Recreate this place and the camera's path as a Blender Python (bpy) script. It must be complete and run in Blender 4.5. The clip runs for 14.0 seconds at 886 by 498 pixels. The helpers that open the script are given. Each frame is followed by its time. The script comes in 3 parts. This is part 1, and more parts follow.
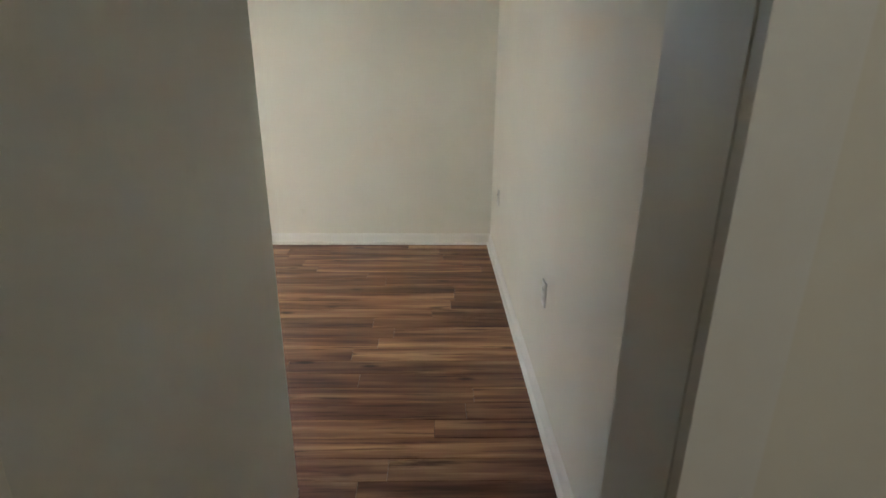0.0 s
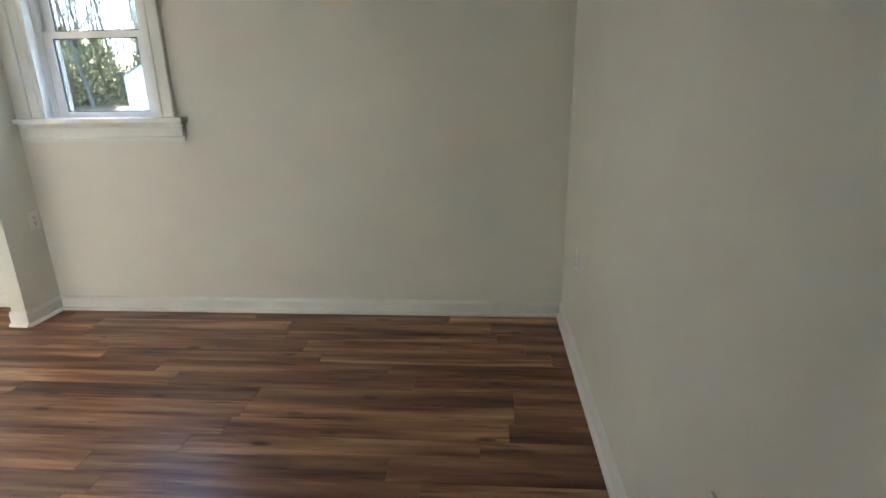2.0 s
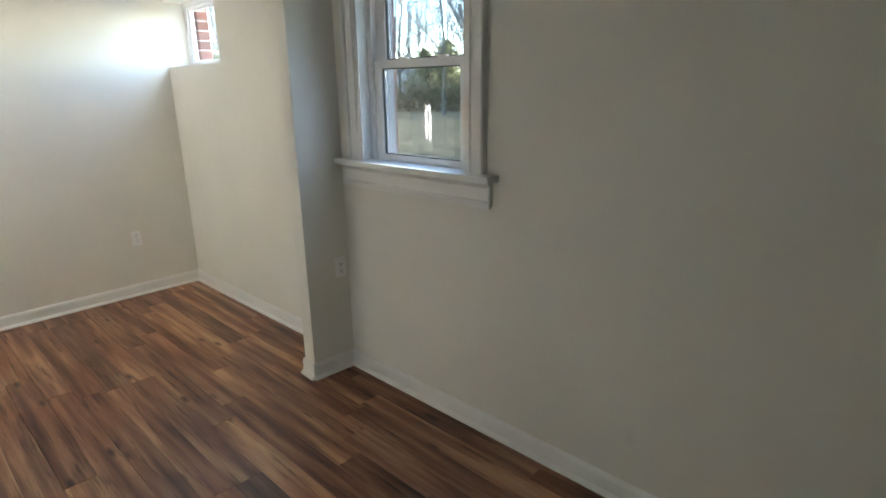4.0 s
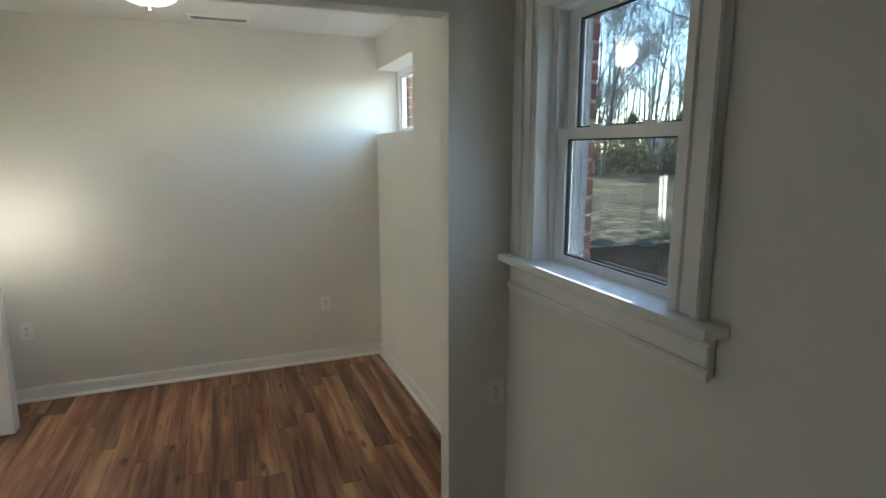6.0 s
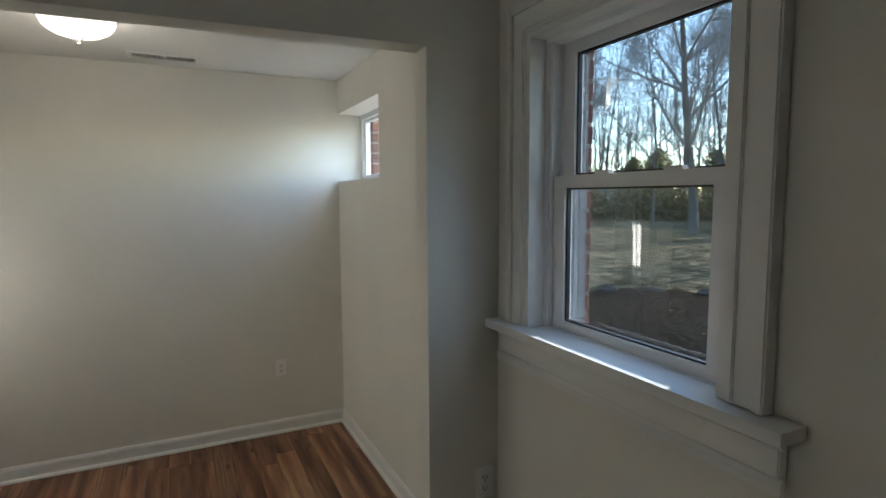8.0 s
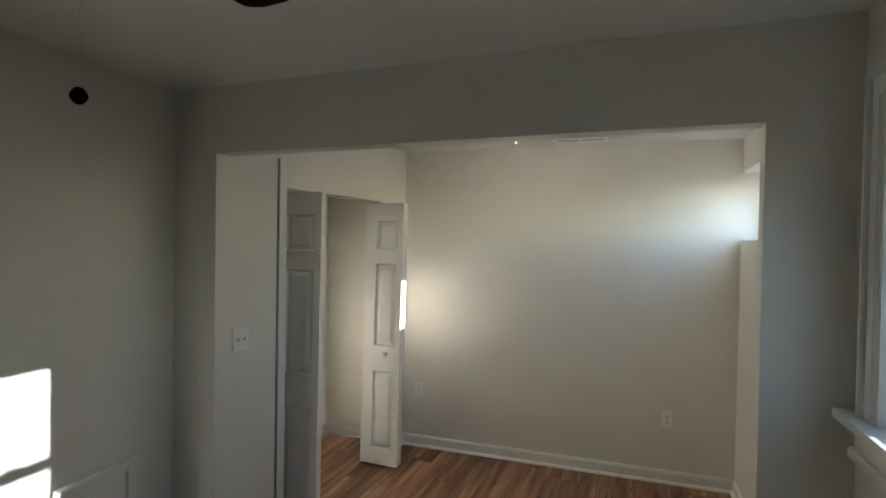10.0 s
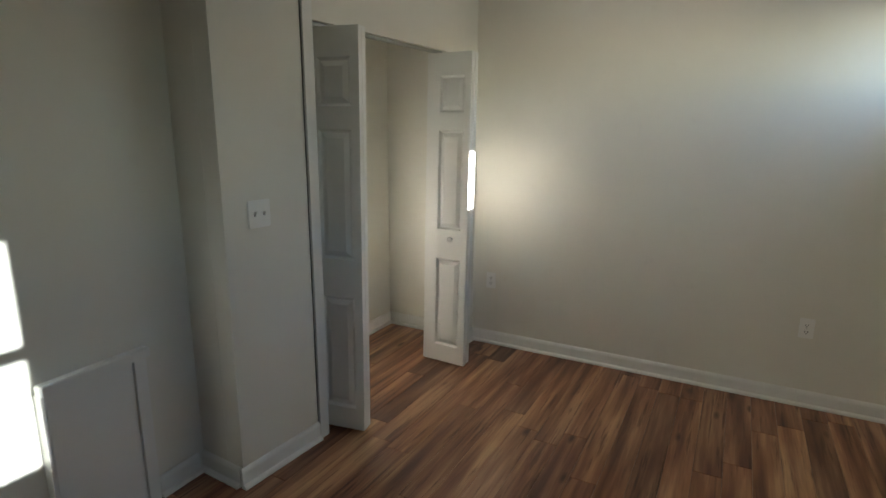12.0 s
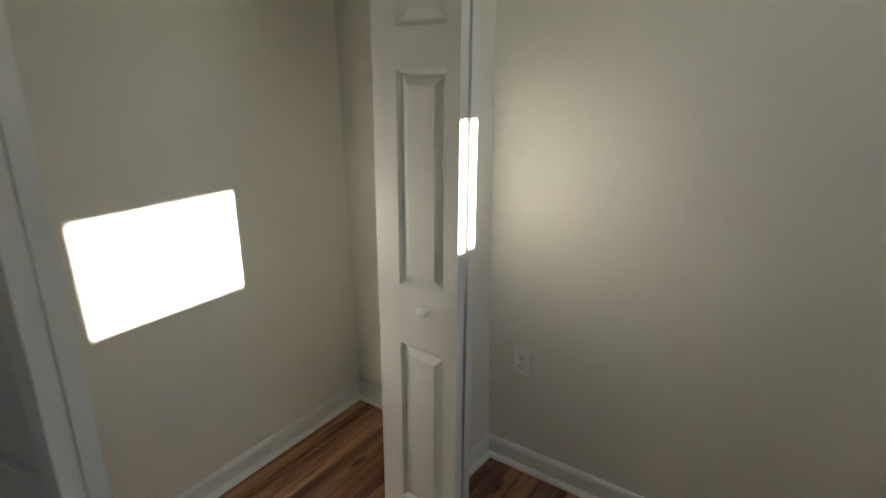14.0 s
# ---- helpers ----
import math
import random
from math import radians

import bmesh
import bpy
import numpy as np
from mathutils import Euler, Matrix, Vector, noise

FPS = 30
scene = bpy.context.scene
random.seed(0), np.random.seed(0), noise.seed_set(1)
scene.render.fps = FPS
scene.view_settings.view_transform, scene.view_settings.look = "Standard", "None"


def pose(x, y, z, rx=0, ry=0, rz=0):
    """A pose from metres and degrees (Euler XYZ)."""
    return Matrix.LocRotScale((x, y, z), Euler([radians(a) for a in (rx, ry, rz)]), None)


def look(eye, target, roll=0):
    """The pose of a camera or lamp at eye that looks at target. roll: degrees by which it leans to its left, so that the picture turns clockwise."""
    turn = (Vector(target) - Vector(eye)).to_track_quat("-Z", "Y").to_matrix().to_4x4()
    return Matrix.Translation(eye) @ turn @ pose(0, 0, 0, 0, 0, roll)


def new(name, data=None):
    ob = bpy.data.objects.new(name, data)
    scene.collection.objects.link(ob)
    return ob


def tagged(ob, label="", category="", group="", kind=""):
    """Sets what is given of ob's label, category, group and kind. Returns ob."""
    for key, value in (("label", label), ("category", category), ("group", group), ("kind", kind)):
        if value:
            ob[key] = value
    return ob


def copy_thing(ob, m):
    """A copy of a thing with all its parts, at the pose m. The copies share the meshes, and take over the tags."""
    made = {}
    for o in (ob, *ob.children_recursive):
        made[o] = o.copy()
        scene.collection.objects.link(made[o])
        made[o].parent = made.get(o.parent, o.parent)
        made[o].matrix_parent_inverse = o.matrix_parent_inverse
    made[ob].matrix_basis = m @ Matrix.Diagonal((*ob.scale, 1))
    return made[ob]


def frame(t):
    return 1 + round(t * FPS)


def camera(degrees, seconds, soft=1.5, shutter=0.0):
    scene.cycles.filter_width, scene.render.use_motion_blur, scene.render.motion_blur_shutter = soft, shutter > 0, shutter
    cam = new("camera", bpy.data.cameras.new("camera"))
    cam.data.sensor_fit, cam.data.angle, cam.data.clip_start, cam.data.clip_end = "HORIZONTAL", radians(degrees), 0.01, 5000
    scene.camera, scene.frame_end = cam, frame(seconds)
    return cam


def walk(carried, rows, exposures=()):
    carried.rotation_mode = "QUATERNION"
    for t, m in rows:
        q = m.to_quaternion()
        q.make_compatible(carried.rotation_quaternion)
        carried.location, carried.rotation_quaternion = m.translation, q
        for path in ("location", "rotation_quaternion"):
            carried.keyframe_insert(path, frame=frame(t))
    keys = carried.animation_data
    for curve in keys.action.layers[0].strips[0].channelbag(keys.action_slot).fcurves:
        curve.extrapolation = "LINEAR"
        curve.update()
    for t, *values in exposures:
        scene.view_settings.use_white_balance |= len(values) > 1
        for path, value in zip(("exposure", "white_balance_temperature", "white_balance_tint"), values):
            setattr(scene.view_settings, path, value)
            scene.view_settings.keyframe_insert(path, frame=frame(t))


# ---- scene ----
cam = camera(78.2, 14.0, soft=1.5, shutter=0.25)
PATH = [
    (0, (0.153, -0.923, 1.522), (0.193, 0.957, 0.842), 0.5),
    (0.5, (0.144, -0.754, 1.484), (0.102, 1.139, 0.839), -0.3),
    (1, (0.148, -0.4, 1.471), (0.073, 1.497, 0.842), -0.6),
    (1.5, (0.145, -0.036, 1.43), (0.029, 1.865, 0.822), -1.1),
    (2, (0.16, 0.296, 1.431), (0.014, 2.194, 0.82), -1.0),
    (2.5, (0.159, 0.695, 1.455), (-0.146, 2.569, 0.828), -1.2),
    (3, (0.01, 1.014, 1.522), (-0.58, 2.818, 0.893), -0.8),
    (3.5, (-0.047, 1.365, 1.534), (-1.046, 2.996, 0.95), -0.7),
    (4, (-0.197, 1.647, 1.569), (-1.512, 3.042, 1.001), -0.7),
    (4.2, (-0.244, 1.748, 1.585), (-1.645, 3.072, 1.052), -0.4),
    (6.3, (-0.8, 2.376, 1.642), (-2.65, 3.06, 1.311), -0.1),
    (6.5, (-0.899, 2.301, 1.663), (-2.749, 3.001, 1.371), -0.0),
    (7, (-1.045, 2.226, 1.673), (-2.841, 3.08, 1.463), 0.3),
    (7.5, (-1.021, 2.241, 1.641), (-2.767, 3.199, 1.456), 0.0),
    (8, (-0.982, 2.412, 1.637), (-2.772, 3.283, 1.445), -0.3),
    (8.5, (-0.847, 2.523, 1.699), (-2.823, 2.763, 1.505), -0.4),
    (9, (-0.632, 2.623, 1.775), (-2.612, 2.337, 1.765), -0.1),
    (9.2, (-0.581, 2.675, 1.786), (-2.534, 2.25, 1.852), 0.0),
    (11.3, (-0.759, 2.771, 1.552), (-2.511, 1.853, 1.254), 0.1),
    (11.5, (-0.914, 2.738, 1.549), (-2.652, 1.813, 1.197), 0.2),
    (12, (-1.29, 2.583, 1.531), (-3.011, 1.658, 1.103), 0.4),
    (12.5, (-1.721, 2.468, 1.518), (-3.439, 1.554, 1.055), 0.5),
    (13, (-2.21, 2.289, 1.511), (-3.894, 1.354, 0.973), 0.4),
    (13.5, (-2.672, 2.132, 1.512), (-4.297, 1.127, 0.923), 0.1),
    (14, (-3.137, 1.917, 1.527), (-4.682, 0.812, 0.9), -0.7),
]
EXPOSURES = [(0, 5.8, 6600, 11), (0.7, 5.62, 6600, 11), (1.5, 5.3, 6500, 10), (3, 4.85, 6500, 10), (4.2, 4.1, 6500, 10), (6.3, 3.42, 6500, 7), (7.5, 3.13, 6550, 10),
             (8.5, 3.1, 6650, 11), (9.2, 3.27, 6850, 12), (11.3, 3.28, 6750, 8), (13, 3.24, 6750, 8), (14, 2.78, 6900, 8)]
walk(cam, [(t, look(eye, aim, roll)) for t, eye, aim, roll in PATH], EXPOSURES)

# ---- light ----
SUN_WAY = Vector((0.066, -1.0, -0.300)).normalized()
world = bpy.data.worlds.new("world")
scene.world = world
world.use_nodes = True
wn = world.node_tree
sky = wn.nodes.new("ShaderNodeTexSky")
sky.sky_type, sky.sun_disc = "NISHITA", False
sky.air_density, sky.dust_density, sky.ozone_density = 1.0, 0.1, 2.0
sky.sun_elevation = math.asin(-SUN_WAY.z)
sky.sun_rotation = math.atan2(-SUN_WAY.x, -SUN_WAY.y)
wn.nodes["Background"].inputs["Strength"].default_value = 0.15
wn.links.new(sky.outputs[0], wn.nodes["Background"].inputs["Color"])

sun = bpy.data.lights.new("sun", "SUN")
sun.energy, sun.angle, sun.color = 5.0, radians(0.5), (1.0, 0.985, 0.965)
new("sun", sun).matrix_world = look((0, 30, 12), Vector((0, 30, 12)) + SUN_WAY)


def area_glow(name, x, y, z, w, h, watts, color, dip=0.0):
    """Area lamp: daylight in a window's opening, or the hall's added fill."""
    la = bpy.data.lights.new(name, "AREA")
    la.spread = radians(150)
    la.shape, la.size, la.size_y, la.energy, la.color = "RECTANGLE", w, h, watts, color
    new(name, la).matrix_world = look((x, y, z), (x, y + (1 if y < 0 else -1), z - dip))


area_glow("window_daylight", -2.055, 3.440, 1.68, 0.50, 0.30, 0.085, (0.48, 0.67, 1.0), 0.6)
area_glow("high_window_daylight", -4.37, 3.560, 1.975, 0.62, 0.22, 0.14, (0.56, 0.74, 1.0), 0.6)
# added fill for the unseen hall; no real source is known there
area_glow("hall_fill", 0.75, -2.58, 1.76, 0.20, 0.06, 0.06, (1.0, 0.95, 0.80))
bulb = bpy.data.lights.new("dome_bulb", "POINT")
bulb.energy, bulb.shadow_soft_size, bulb.color = 0.33, 0.09, (1.0, 0.95, 0.84)
new("dome_bulb", bulb).matrix_world = pose(-3.90, 2.06, 2.28)


# ---- materials ----
def mat(name, color, rough=0.5, metal=0.0, spec=0.5):
    m = bpy.data.materials.new(name)
    m.use_nodes = True
    b = m.node_tree.nodes["Principled BSDF"]
    b.inputs["Base Color"].default_value = (*color, 1)
    b.inputs["Roughness"].default_value = rough
    b.inputs["Metallic"].default_value = metal
    b.inputs["Specular IOR Level"].default_value = spec
    return m, m.node_tree, b


def ramp(nt, fac, stops):
    r = nt.nodes.new("ShaderNodeValToRGB")
    e = r.color_ramp.elements
    while len(e) < len(stops):
        e.new(0.5)
    for k, (p, c) in enumerate(stops):
        e[k].position, e[k].color = p, (*c, 1)
    nt.links.new(fac, r.inputs[0])
    return r.outputs[0]


def noise_tex(nt, scale, detail=4, vec=None, rough=0.55):
    n = nt.nodes.new("ShaderNodeTexNoise")
    n.inputs["Scale"].default_value, n.inputs["Detail"].default_value, n.inputs["Roughness"].default_value = scale, detail, rough
    if vec:
        nt.links.new(vec, n.inputs["Vector"])
    return n.outputs["Fac"]


def coords(nt, scale=(1, 1, 1), kind="Object"):
    tc, mp = nt.nodes.new("ShaderNodeTexCoord"), nt.nodes.new("ShaderNodeMapping")
    mp.inputs["Scale"].default_value = scale
    nt.links.new(tc.outputs[kind], mp.inputs["Vector"])
    return mp.outputs[0]


def bump(nt, b, height, strength, dist):
    bp = nt.nodes.new("ShaderNodeBump")
    bp.inputs["Strength"].default_value, bp.inputs["Distance"].default_value = strength, dist
    nt.links.new(height, bp.inputs["Height"])
    nt.links.new(bp.outputs[0], b.inputs["Normal"])


def mixc(nt, fac, a, b_, mode="MIX"):
    m = nt.nodes.new("ShaderNodeMix")
    m.data_type, m.blend_type = "RGBA", mode
    for sock, v in ((m.inputs[0], fac), (m.inputs[6], a), (m.inputs[7], b_)):
        if isinstance(v, (int, float)):
            sock.default_value = v
        elif isinstance(v, tuple):
            sock.default_value = (*v, 1)
        else:
            nt.links.new(v, sock)
    return m.outputs[2]


def paint(name, color, rough, peel, tone=0.03, spec=0.3):
    """Rolled or brushed paint: fine peel and slow drifts of tone."""
    m, nt, b = mat(name, color, rough, spec=spec)
    v = coords(nt)
    lo, hi = tuple(c * (1 - tone) for c in color), tuple(min(c * (1 + tone), 0.92) for c in color)
    col = ramp(nt, noise_tex(nt, 1.7, 5, v), [(0.3, lo), (0.7, hi)])
    smudge = ramp(nt, noise_tex(nt, 9.0, 6, v, 0.7), [(0.62, (1, 1, 1)), (0.85, (0.93, 0.92, 0.90))])
    nt.links.new(mixc(nt, 1.0, col, smudge, "MULTIPLY"), b.inputs["Base Color"])
    bump(nt, b, noise_tex(nt, 240, 3, v), peel, 0.002)
    return m


M_WALL = paint("wall_paint", (0.775, 0.75, 0.68), 0.55, 0.12)
M_CEIL = paint("ceiling_paint", (0.80, 0.785, 0.75), 0.8, 0.25)
M_TRIM = paint("trim_paint", (0.80, 0.79, 0.76), 0.35, 0.05, 0.02, 0.4)
M_DOOR = paint("door_paint", (0.80, 0.79, 0.765), 0.35, 0.06, 0.02, 0.4)
M_VINYL = paint("window_vinyl", (0.82, 0.82, 0.82), 0.3, 0.02, 0.015, 0.5)
M_PLATE = paint("plate_plastic", (0.86, 0.855, 0.83), 0.28, 0.02, 0.01, 0.5)
# grey stands in for shade on the white outer window frame
M_OUTER = paint("shaded_outer_vinyl", (0.16, 0.17, 0.19), 0.6, 0.1, 0.10)
# near-black that paints the shade in slots and gaps
M_DARK = mat("slot_shadow", (0.02, 0.02, 0.02), 0.7)[0]
M_CHROME = mat("nickel", (0.55, 0.53, 0.50), 0.3, 1.0)[0]
M_STEEL = mat("galvanised_track", (0.45, 0.45, 0.44), 0.4, 0.9)[0]
M_BLACKSEAL = mat("black_glazing_seal", (0.012, 0.013, 0.016), 0.5)[0]


def plank_material():
    m, nt, b = mat("laminate_planks", (0.25, 0.13, 0.07), 0.32, spec=0.45)
    info = nt.nodes.new("ShaderNodeObjectInfo")
    tc = nt.nodes.new("ShaderNodeTexCoord")
    off = nt.nodes.new("ShaderNodeVectorMath")
    off.operation = "MULTIPLY_ADD"
    off.inputs[1].default_value = (37.0, 91.0, 53.0)
    comb = nt.nodes.new("ShaderNodeCombineXYZ")
    for k in range(3):
        nt.links.new(info.outputs["Random"], comb.inputs[k])
    nt.links.new(comb.outputs[0], off.inputs[0])
    nt.links.new(tc.outputs["Object"], off.inputs[2])

    def stretched(s):
        mp = nt.nodes.new("ShaderNodeMapping")
        mp.inputs["Scale"].default_value = s
        nt.links.new(off.outputs[0], mp.inputs["Vector"])
        return mp.outputs[0]

    bands = noise_tex(nt, 1.0, 3, stretched((1.2, 15, 1)), 0.5)
    grain = noise_tex(nt, 1.0, 6, stretched((4, 130, 1)), 0.65)
    streak = noise_tex(nt, 1.0, 4, stretched((2.4, 42, 1)), 0.6)
    base = ramp(nt, bands, [(0.30, (0.100, 0.040, 0.023)), (0.42, (0.21, 0.098, 0.056)), (0.54, (0.33, 0.182, 0.108)), (0.68, (0.52, 0.34, 0.205))])
    tint = ramp(nt, info.outputs["Random"], [(0.0, (0.62, 0.55, 0.52)), (0.3, (1.0, 0.88, 0.80)), (0.55, (0.80, 0.68, 0.64)), (0.8, (1.20, 1.10, 0.95)), (1.0, (0.95, 0.80, 0.72))])
    c = mixc(nt, 1.0, base, tint, "MULTIPLY")
    dark = ramp(nt, streak, [(0.56, (1, 1, 1)), (0.68, (0.40, 0.33, 0.30))])
    c = mixc(nt, 1.0, c, dark, "MULTIPLY")
    fine = ramp(nt, grain, [(0.3, (0.80, 0.78, 0.76)), (0.7, (1.12, 1.10, 1.08))])
    c = mixc(nt, 1.0, c, fine, "MULTIPLY")
    vor = nt.nodes.new("ShaderNodeTexVoronoi")
    vor.inputs["Scale"].default_value = 1.0
    nt.links.new(stretched((2.4, 7.5, 1)), vor.inputs["Vector"])
    knot = ramp(nt, vor.outputs["Distance"], [(0.05, (0.25, 0.2, 0.18)), (0.15, (1, 1, 1))])
    c = mixc(nt, 1.0, c, knot, "MULTIPLY")
    nt.links.new(c, b.inputs["Base Color"])
    rr = nt.nodes.new("ShaderNodeMapRange")
    rr.inputs["To Min"].default_value, rr.inputs["To Max"].default_value = 0.26, 0.42
    nt.links.new(grain, rr.inputs["Value"])
    nt.links.new(rr.outputs[0], b.inputs["Roughness"])
    bump(nt, b, grain, 0.12, 0.0015)
    return m


M_PLANK = plank_material()
M_GROOVE = mat("plank_joint", (0.035, 0.018, 0.011), 0.6)[0]


def glass_material(name, clear, shine=0.04):
    m = bpy.data.materials.new(name)
    m.use_nodes = True
    nt = m.node_tree
    nt.nodes.remove(nt.nodes["Principled BSDF"])
    out = nt.nodes["Material Output"]
    tr, gl, mx, fr = (nt.nodes.new(k) for k in ("ShaderNodeBsdfTransparent", "ShaderNodeBsdfGlossy", "ShaderNodeMixShader", "ShaderNodeLayerWeight"))
    pw, ma = nt.nodes.new("ShaderNodeMath"), nt.nodes.new("ShaderNodeMath")
    pw.operation, ma.operation = "POWER", "MULTIPLY_ADD"
    pw.inputs[1].default_value, ma.inputs[1].default_value, ma.inputs[2].default_value = 5.0, 1 - shine, shine
    tr.inputs[0].default_value = (*clear, 1)
    gl.inputs["Roughness"].default_value = 0.0
    fr.inputs[0].default_value = 0.5
    for a, b_ in ((fr.outputs["Facing"], pw.inputs[0]), (pw.outputs[0], ma.inputs[0]), (ma.outputs[0], mx.inputs[0]), (tr.outputs[0], mx.inputs[1]), (gl.outputs[0], mx.inputs[2]), (mx.outputs[0], out.inputs[0])):
        nt.links.new(a, b_)
    return m


M_GLASS = glass_material("window_glass", (0.96, 0.97, 0.97))
M_LOWE = glass_material("coated_window_glass", (0.545, 0.575, 0.59), 0.085)


def brick_material():
    m, nt, b = mat("brick", (0.3, 0.12, 0.08), 0.85, spec=0.2)
    info = nt.nodes.new("ShaderNodeObjectInfo")
    c = ramp(nt, info.outputs["Random"], [(0.0, (0.10, 0.040, 0.033)), (0.5, (0.17, 0.065, 0.050)), (1.0, (0.13, 0.060, 0.050))])
    v = coords(nt)
    n = noise_tex(nt, 60, 5, v)
    nt.links.new(mixc(nt, 1.0, c, ramp(nt, n, [(0.3, (0.7, 0.7, 0.7)), (0.7, (1.15, 1.12, 1.1))]), "MULTIPLY"), b.inputs["Base Color"])
    bump(nt, b, n, 0.5, 0.004)
    return m


def speckled(name, stops, scale, rough, bstr=0.4, bdist=0.01, detail=7, second=0.6):
    m, nt, b = mat(name, stops[0][1], rough, spec=0.0)
    v = coords(nt)
    a = ramp(nt, noise_tex(nt, scale, detail, v, 0.65), stops)
    big = ramp(nt, noise_tex(nt, scale * 0.07, 4, v), [(0.35, (second,) * 3), (0.65, (1.1, 1.1, 1.1))])
    nt.links.new(mixc(nt, 1.0, a, big, "MULTIPLY"), b.inputs["Base Color"])
    bump(nt, b, noise_tex(nt, scale * 2, 5, v), bstr, bdist)
    return m


M_BRICK = brick_material()
M_MORTAR = speckled("mortar", [(0.3, (0.30, 0.285, 0.265)), (0.7, (0.42, 0.40, 0.37))], 60, 0.9)
M_LAWN = speckled("winter_lawn", [(0.34, (0.050, 0.048, 0.026)), (0.47, (0.14, 0.115, 0.068)), (0.60, (0.42, 0.325, 0.20)), (0.8, (0.10, 0.10, 0.05))], 2.6, 0.95, 0.8, 0.05, 9, 0.45)
M_SOIL = speckled("bare_soil", [(0.35, (0.010, 0.009, 0.008)), (0.52, (0.028, 0.024, 0.020)), (0.68, (0.095, 0.075, 0.058))], 9.0, 0.95, 0.9, 0.04, 9)
M_STONE = speckled("edging_stone", [(0.3, (0.05, 0.047, 0.044)), (0.7, (0.11, 0.104, 0.096))], 7, 0.85)
M_BARK = speckled("grey_bark", [(0.3, (0.085, 0.078, 0.072)), (0.7, (0.19, 0.175, 0.16))], 9, 0.9, 0.8, 0.03)
M_TWIG = speckled("twig_bark", [(0.3, (0.17, 0.155, 0.15)), (0.7, (0.33, 0.31, 0.30))], 9, 0.9)
M_NEEDLE = speckled("evergreen_foliage", [(0.3, (0.20, 0.20, 0.10)), (0.7, (0.42, 0.40, 0.22))], 5, 0.8)
M_BRUSH = speckled("dry_underbrush", [(0.3, (0.09, 0.075, 0.045)), (0.7, (0.30, 0.25, 0.155))], 5, 0.9)


def let_light_through(m, share):
    """Leaves and dry stems pass some of the light that falls on their far side."""
    nt = m.node_tree
    b = nt.nodes["Principled BSDF"]
    tl, mx = nt.nodes.new("ShaderNodeBsdfTranslucent"), nt.nodes.new("ShaderNodeMixShader")
    mx.inputs[0].default_value = share
    nt.links.new(b.inputs["Base Color"].links[0].from_socket, tl.inputs["Color"])
    nt.links.new(b.outputs[0], mx.inputs[1])
    nt.links.new(tl.outputs[0], mx.inputs[2])
    nt.links.new(mx.outputs[0], nt.nodes["Material Output"].inputs[0])


let_light_through(M_NEEDLE, 0.4)
let_light_through(M_BRUSH, 0.3)
M_SIDING = speckled("pale_siding", [(0.3, (0.62, 0.66, 0.70)), (0.7, (0.72, 0.75, 0.78))], 3, 0.6, 0.1, 0.005, 4, 0.95)
M_ROOF = speckled("shingle_roof", [(0.3, (0.11, 0.11, 0.12)), (0.7, (0.20, 0.195, 0.19))], 6, 0.9)
M_BLADE = speckled("dark_walnut_blade", [(0.3, (0.020, 0.011, 0.009)), (0.7, (0.038, 0.020, 0.015))], 14, 0.45, 0.1, 0.001)
M_BRONZE = mat("dark_bronze", (0.05, 0.035, 0.028), 0.4, 0.8)[0]
M_LEAF = speckled("fallen_leaves", [(0.3, (0.16, 0.10, 0.055)), (0.7, (0.34, 0.24, 0.15))], 5, 0.9)


def dome_material():
    m, nt, b = mat("frosted_dome_glass", (0.9, 0.88, 0.84), 0.35)
    b.inputs["Emission Color"].default_value = (1.0, 0.95, 0.87, 1)
    b.inputs["Emission Strength"].default_value = 0.2
    return m


M_DOME = dome_material()


# ---- building helpers ----
def mesh(name, bm, m, parent=None, label="", smooth=False):
    me = bpy.data.meshes.new(name)
    bmesh.ops.recalc_face_normals(bm, faces=bm.faces)
    bm.to_mesh(me)
    bm.free()
    me.materials.append(m)
    if smooth:
        for p in me.polygons:
            p.use_smooth = True
    ob = new(name, me)
    if parent:
        ob.parent = parent
    if label:
        ob["label"] = label
    return ob


def part(name, bm, m, parent, label="", smooth=False):
    return mesh(name, bm, m, parent, label, smooth)


def box(bm, x0, x1, y0, y1, z0, z1):
    vs = [bm.verts.new((x, y, z)) for z in (z0, z1) for x, y in ((x0, y0), (x1, y0), (x1, y1), (x0, y1))]
    for f in ((3, 2, 1, 0), (4, 5, 6, 7), (0, 1, 5, 4), (1, 2, 6, 5), (2, 3, 7, 6), (3, 0, 4, 7)):
        bm.faces.new([vs[k] for k in f])
    return vs


def boxes(*bs):
    bm = bmesh.new()
    for b in bs:
        box(bm, *b)
    return bm


def soft_box(x0, x1, y0, y1, z0, z1, r=0.002, seg=2):
    bm = boxes((x0, x1, y0, y1, z0, z1))
    bmesh.ops.bevel(bm, geom=list(bm.edges), offset=r, segments=seg, affect="EDGES")
    return bm


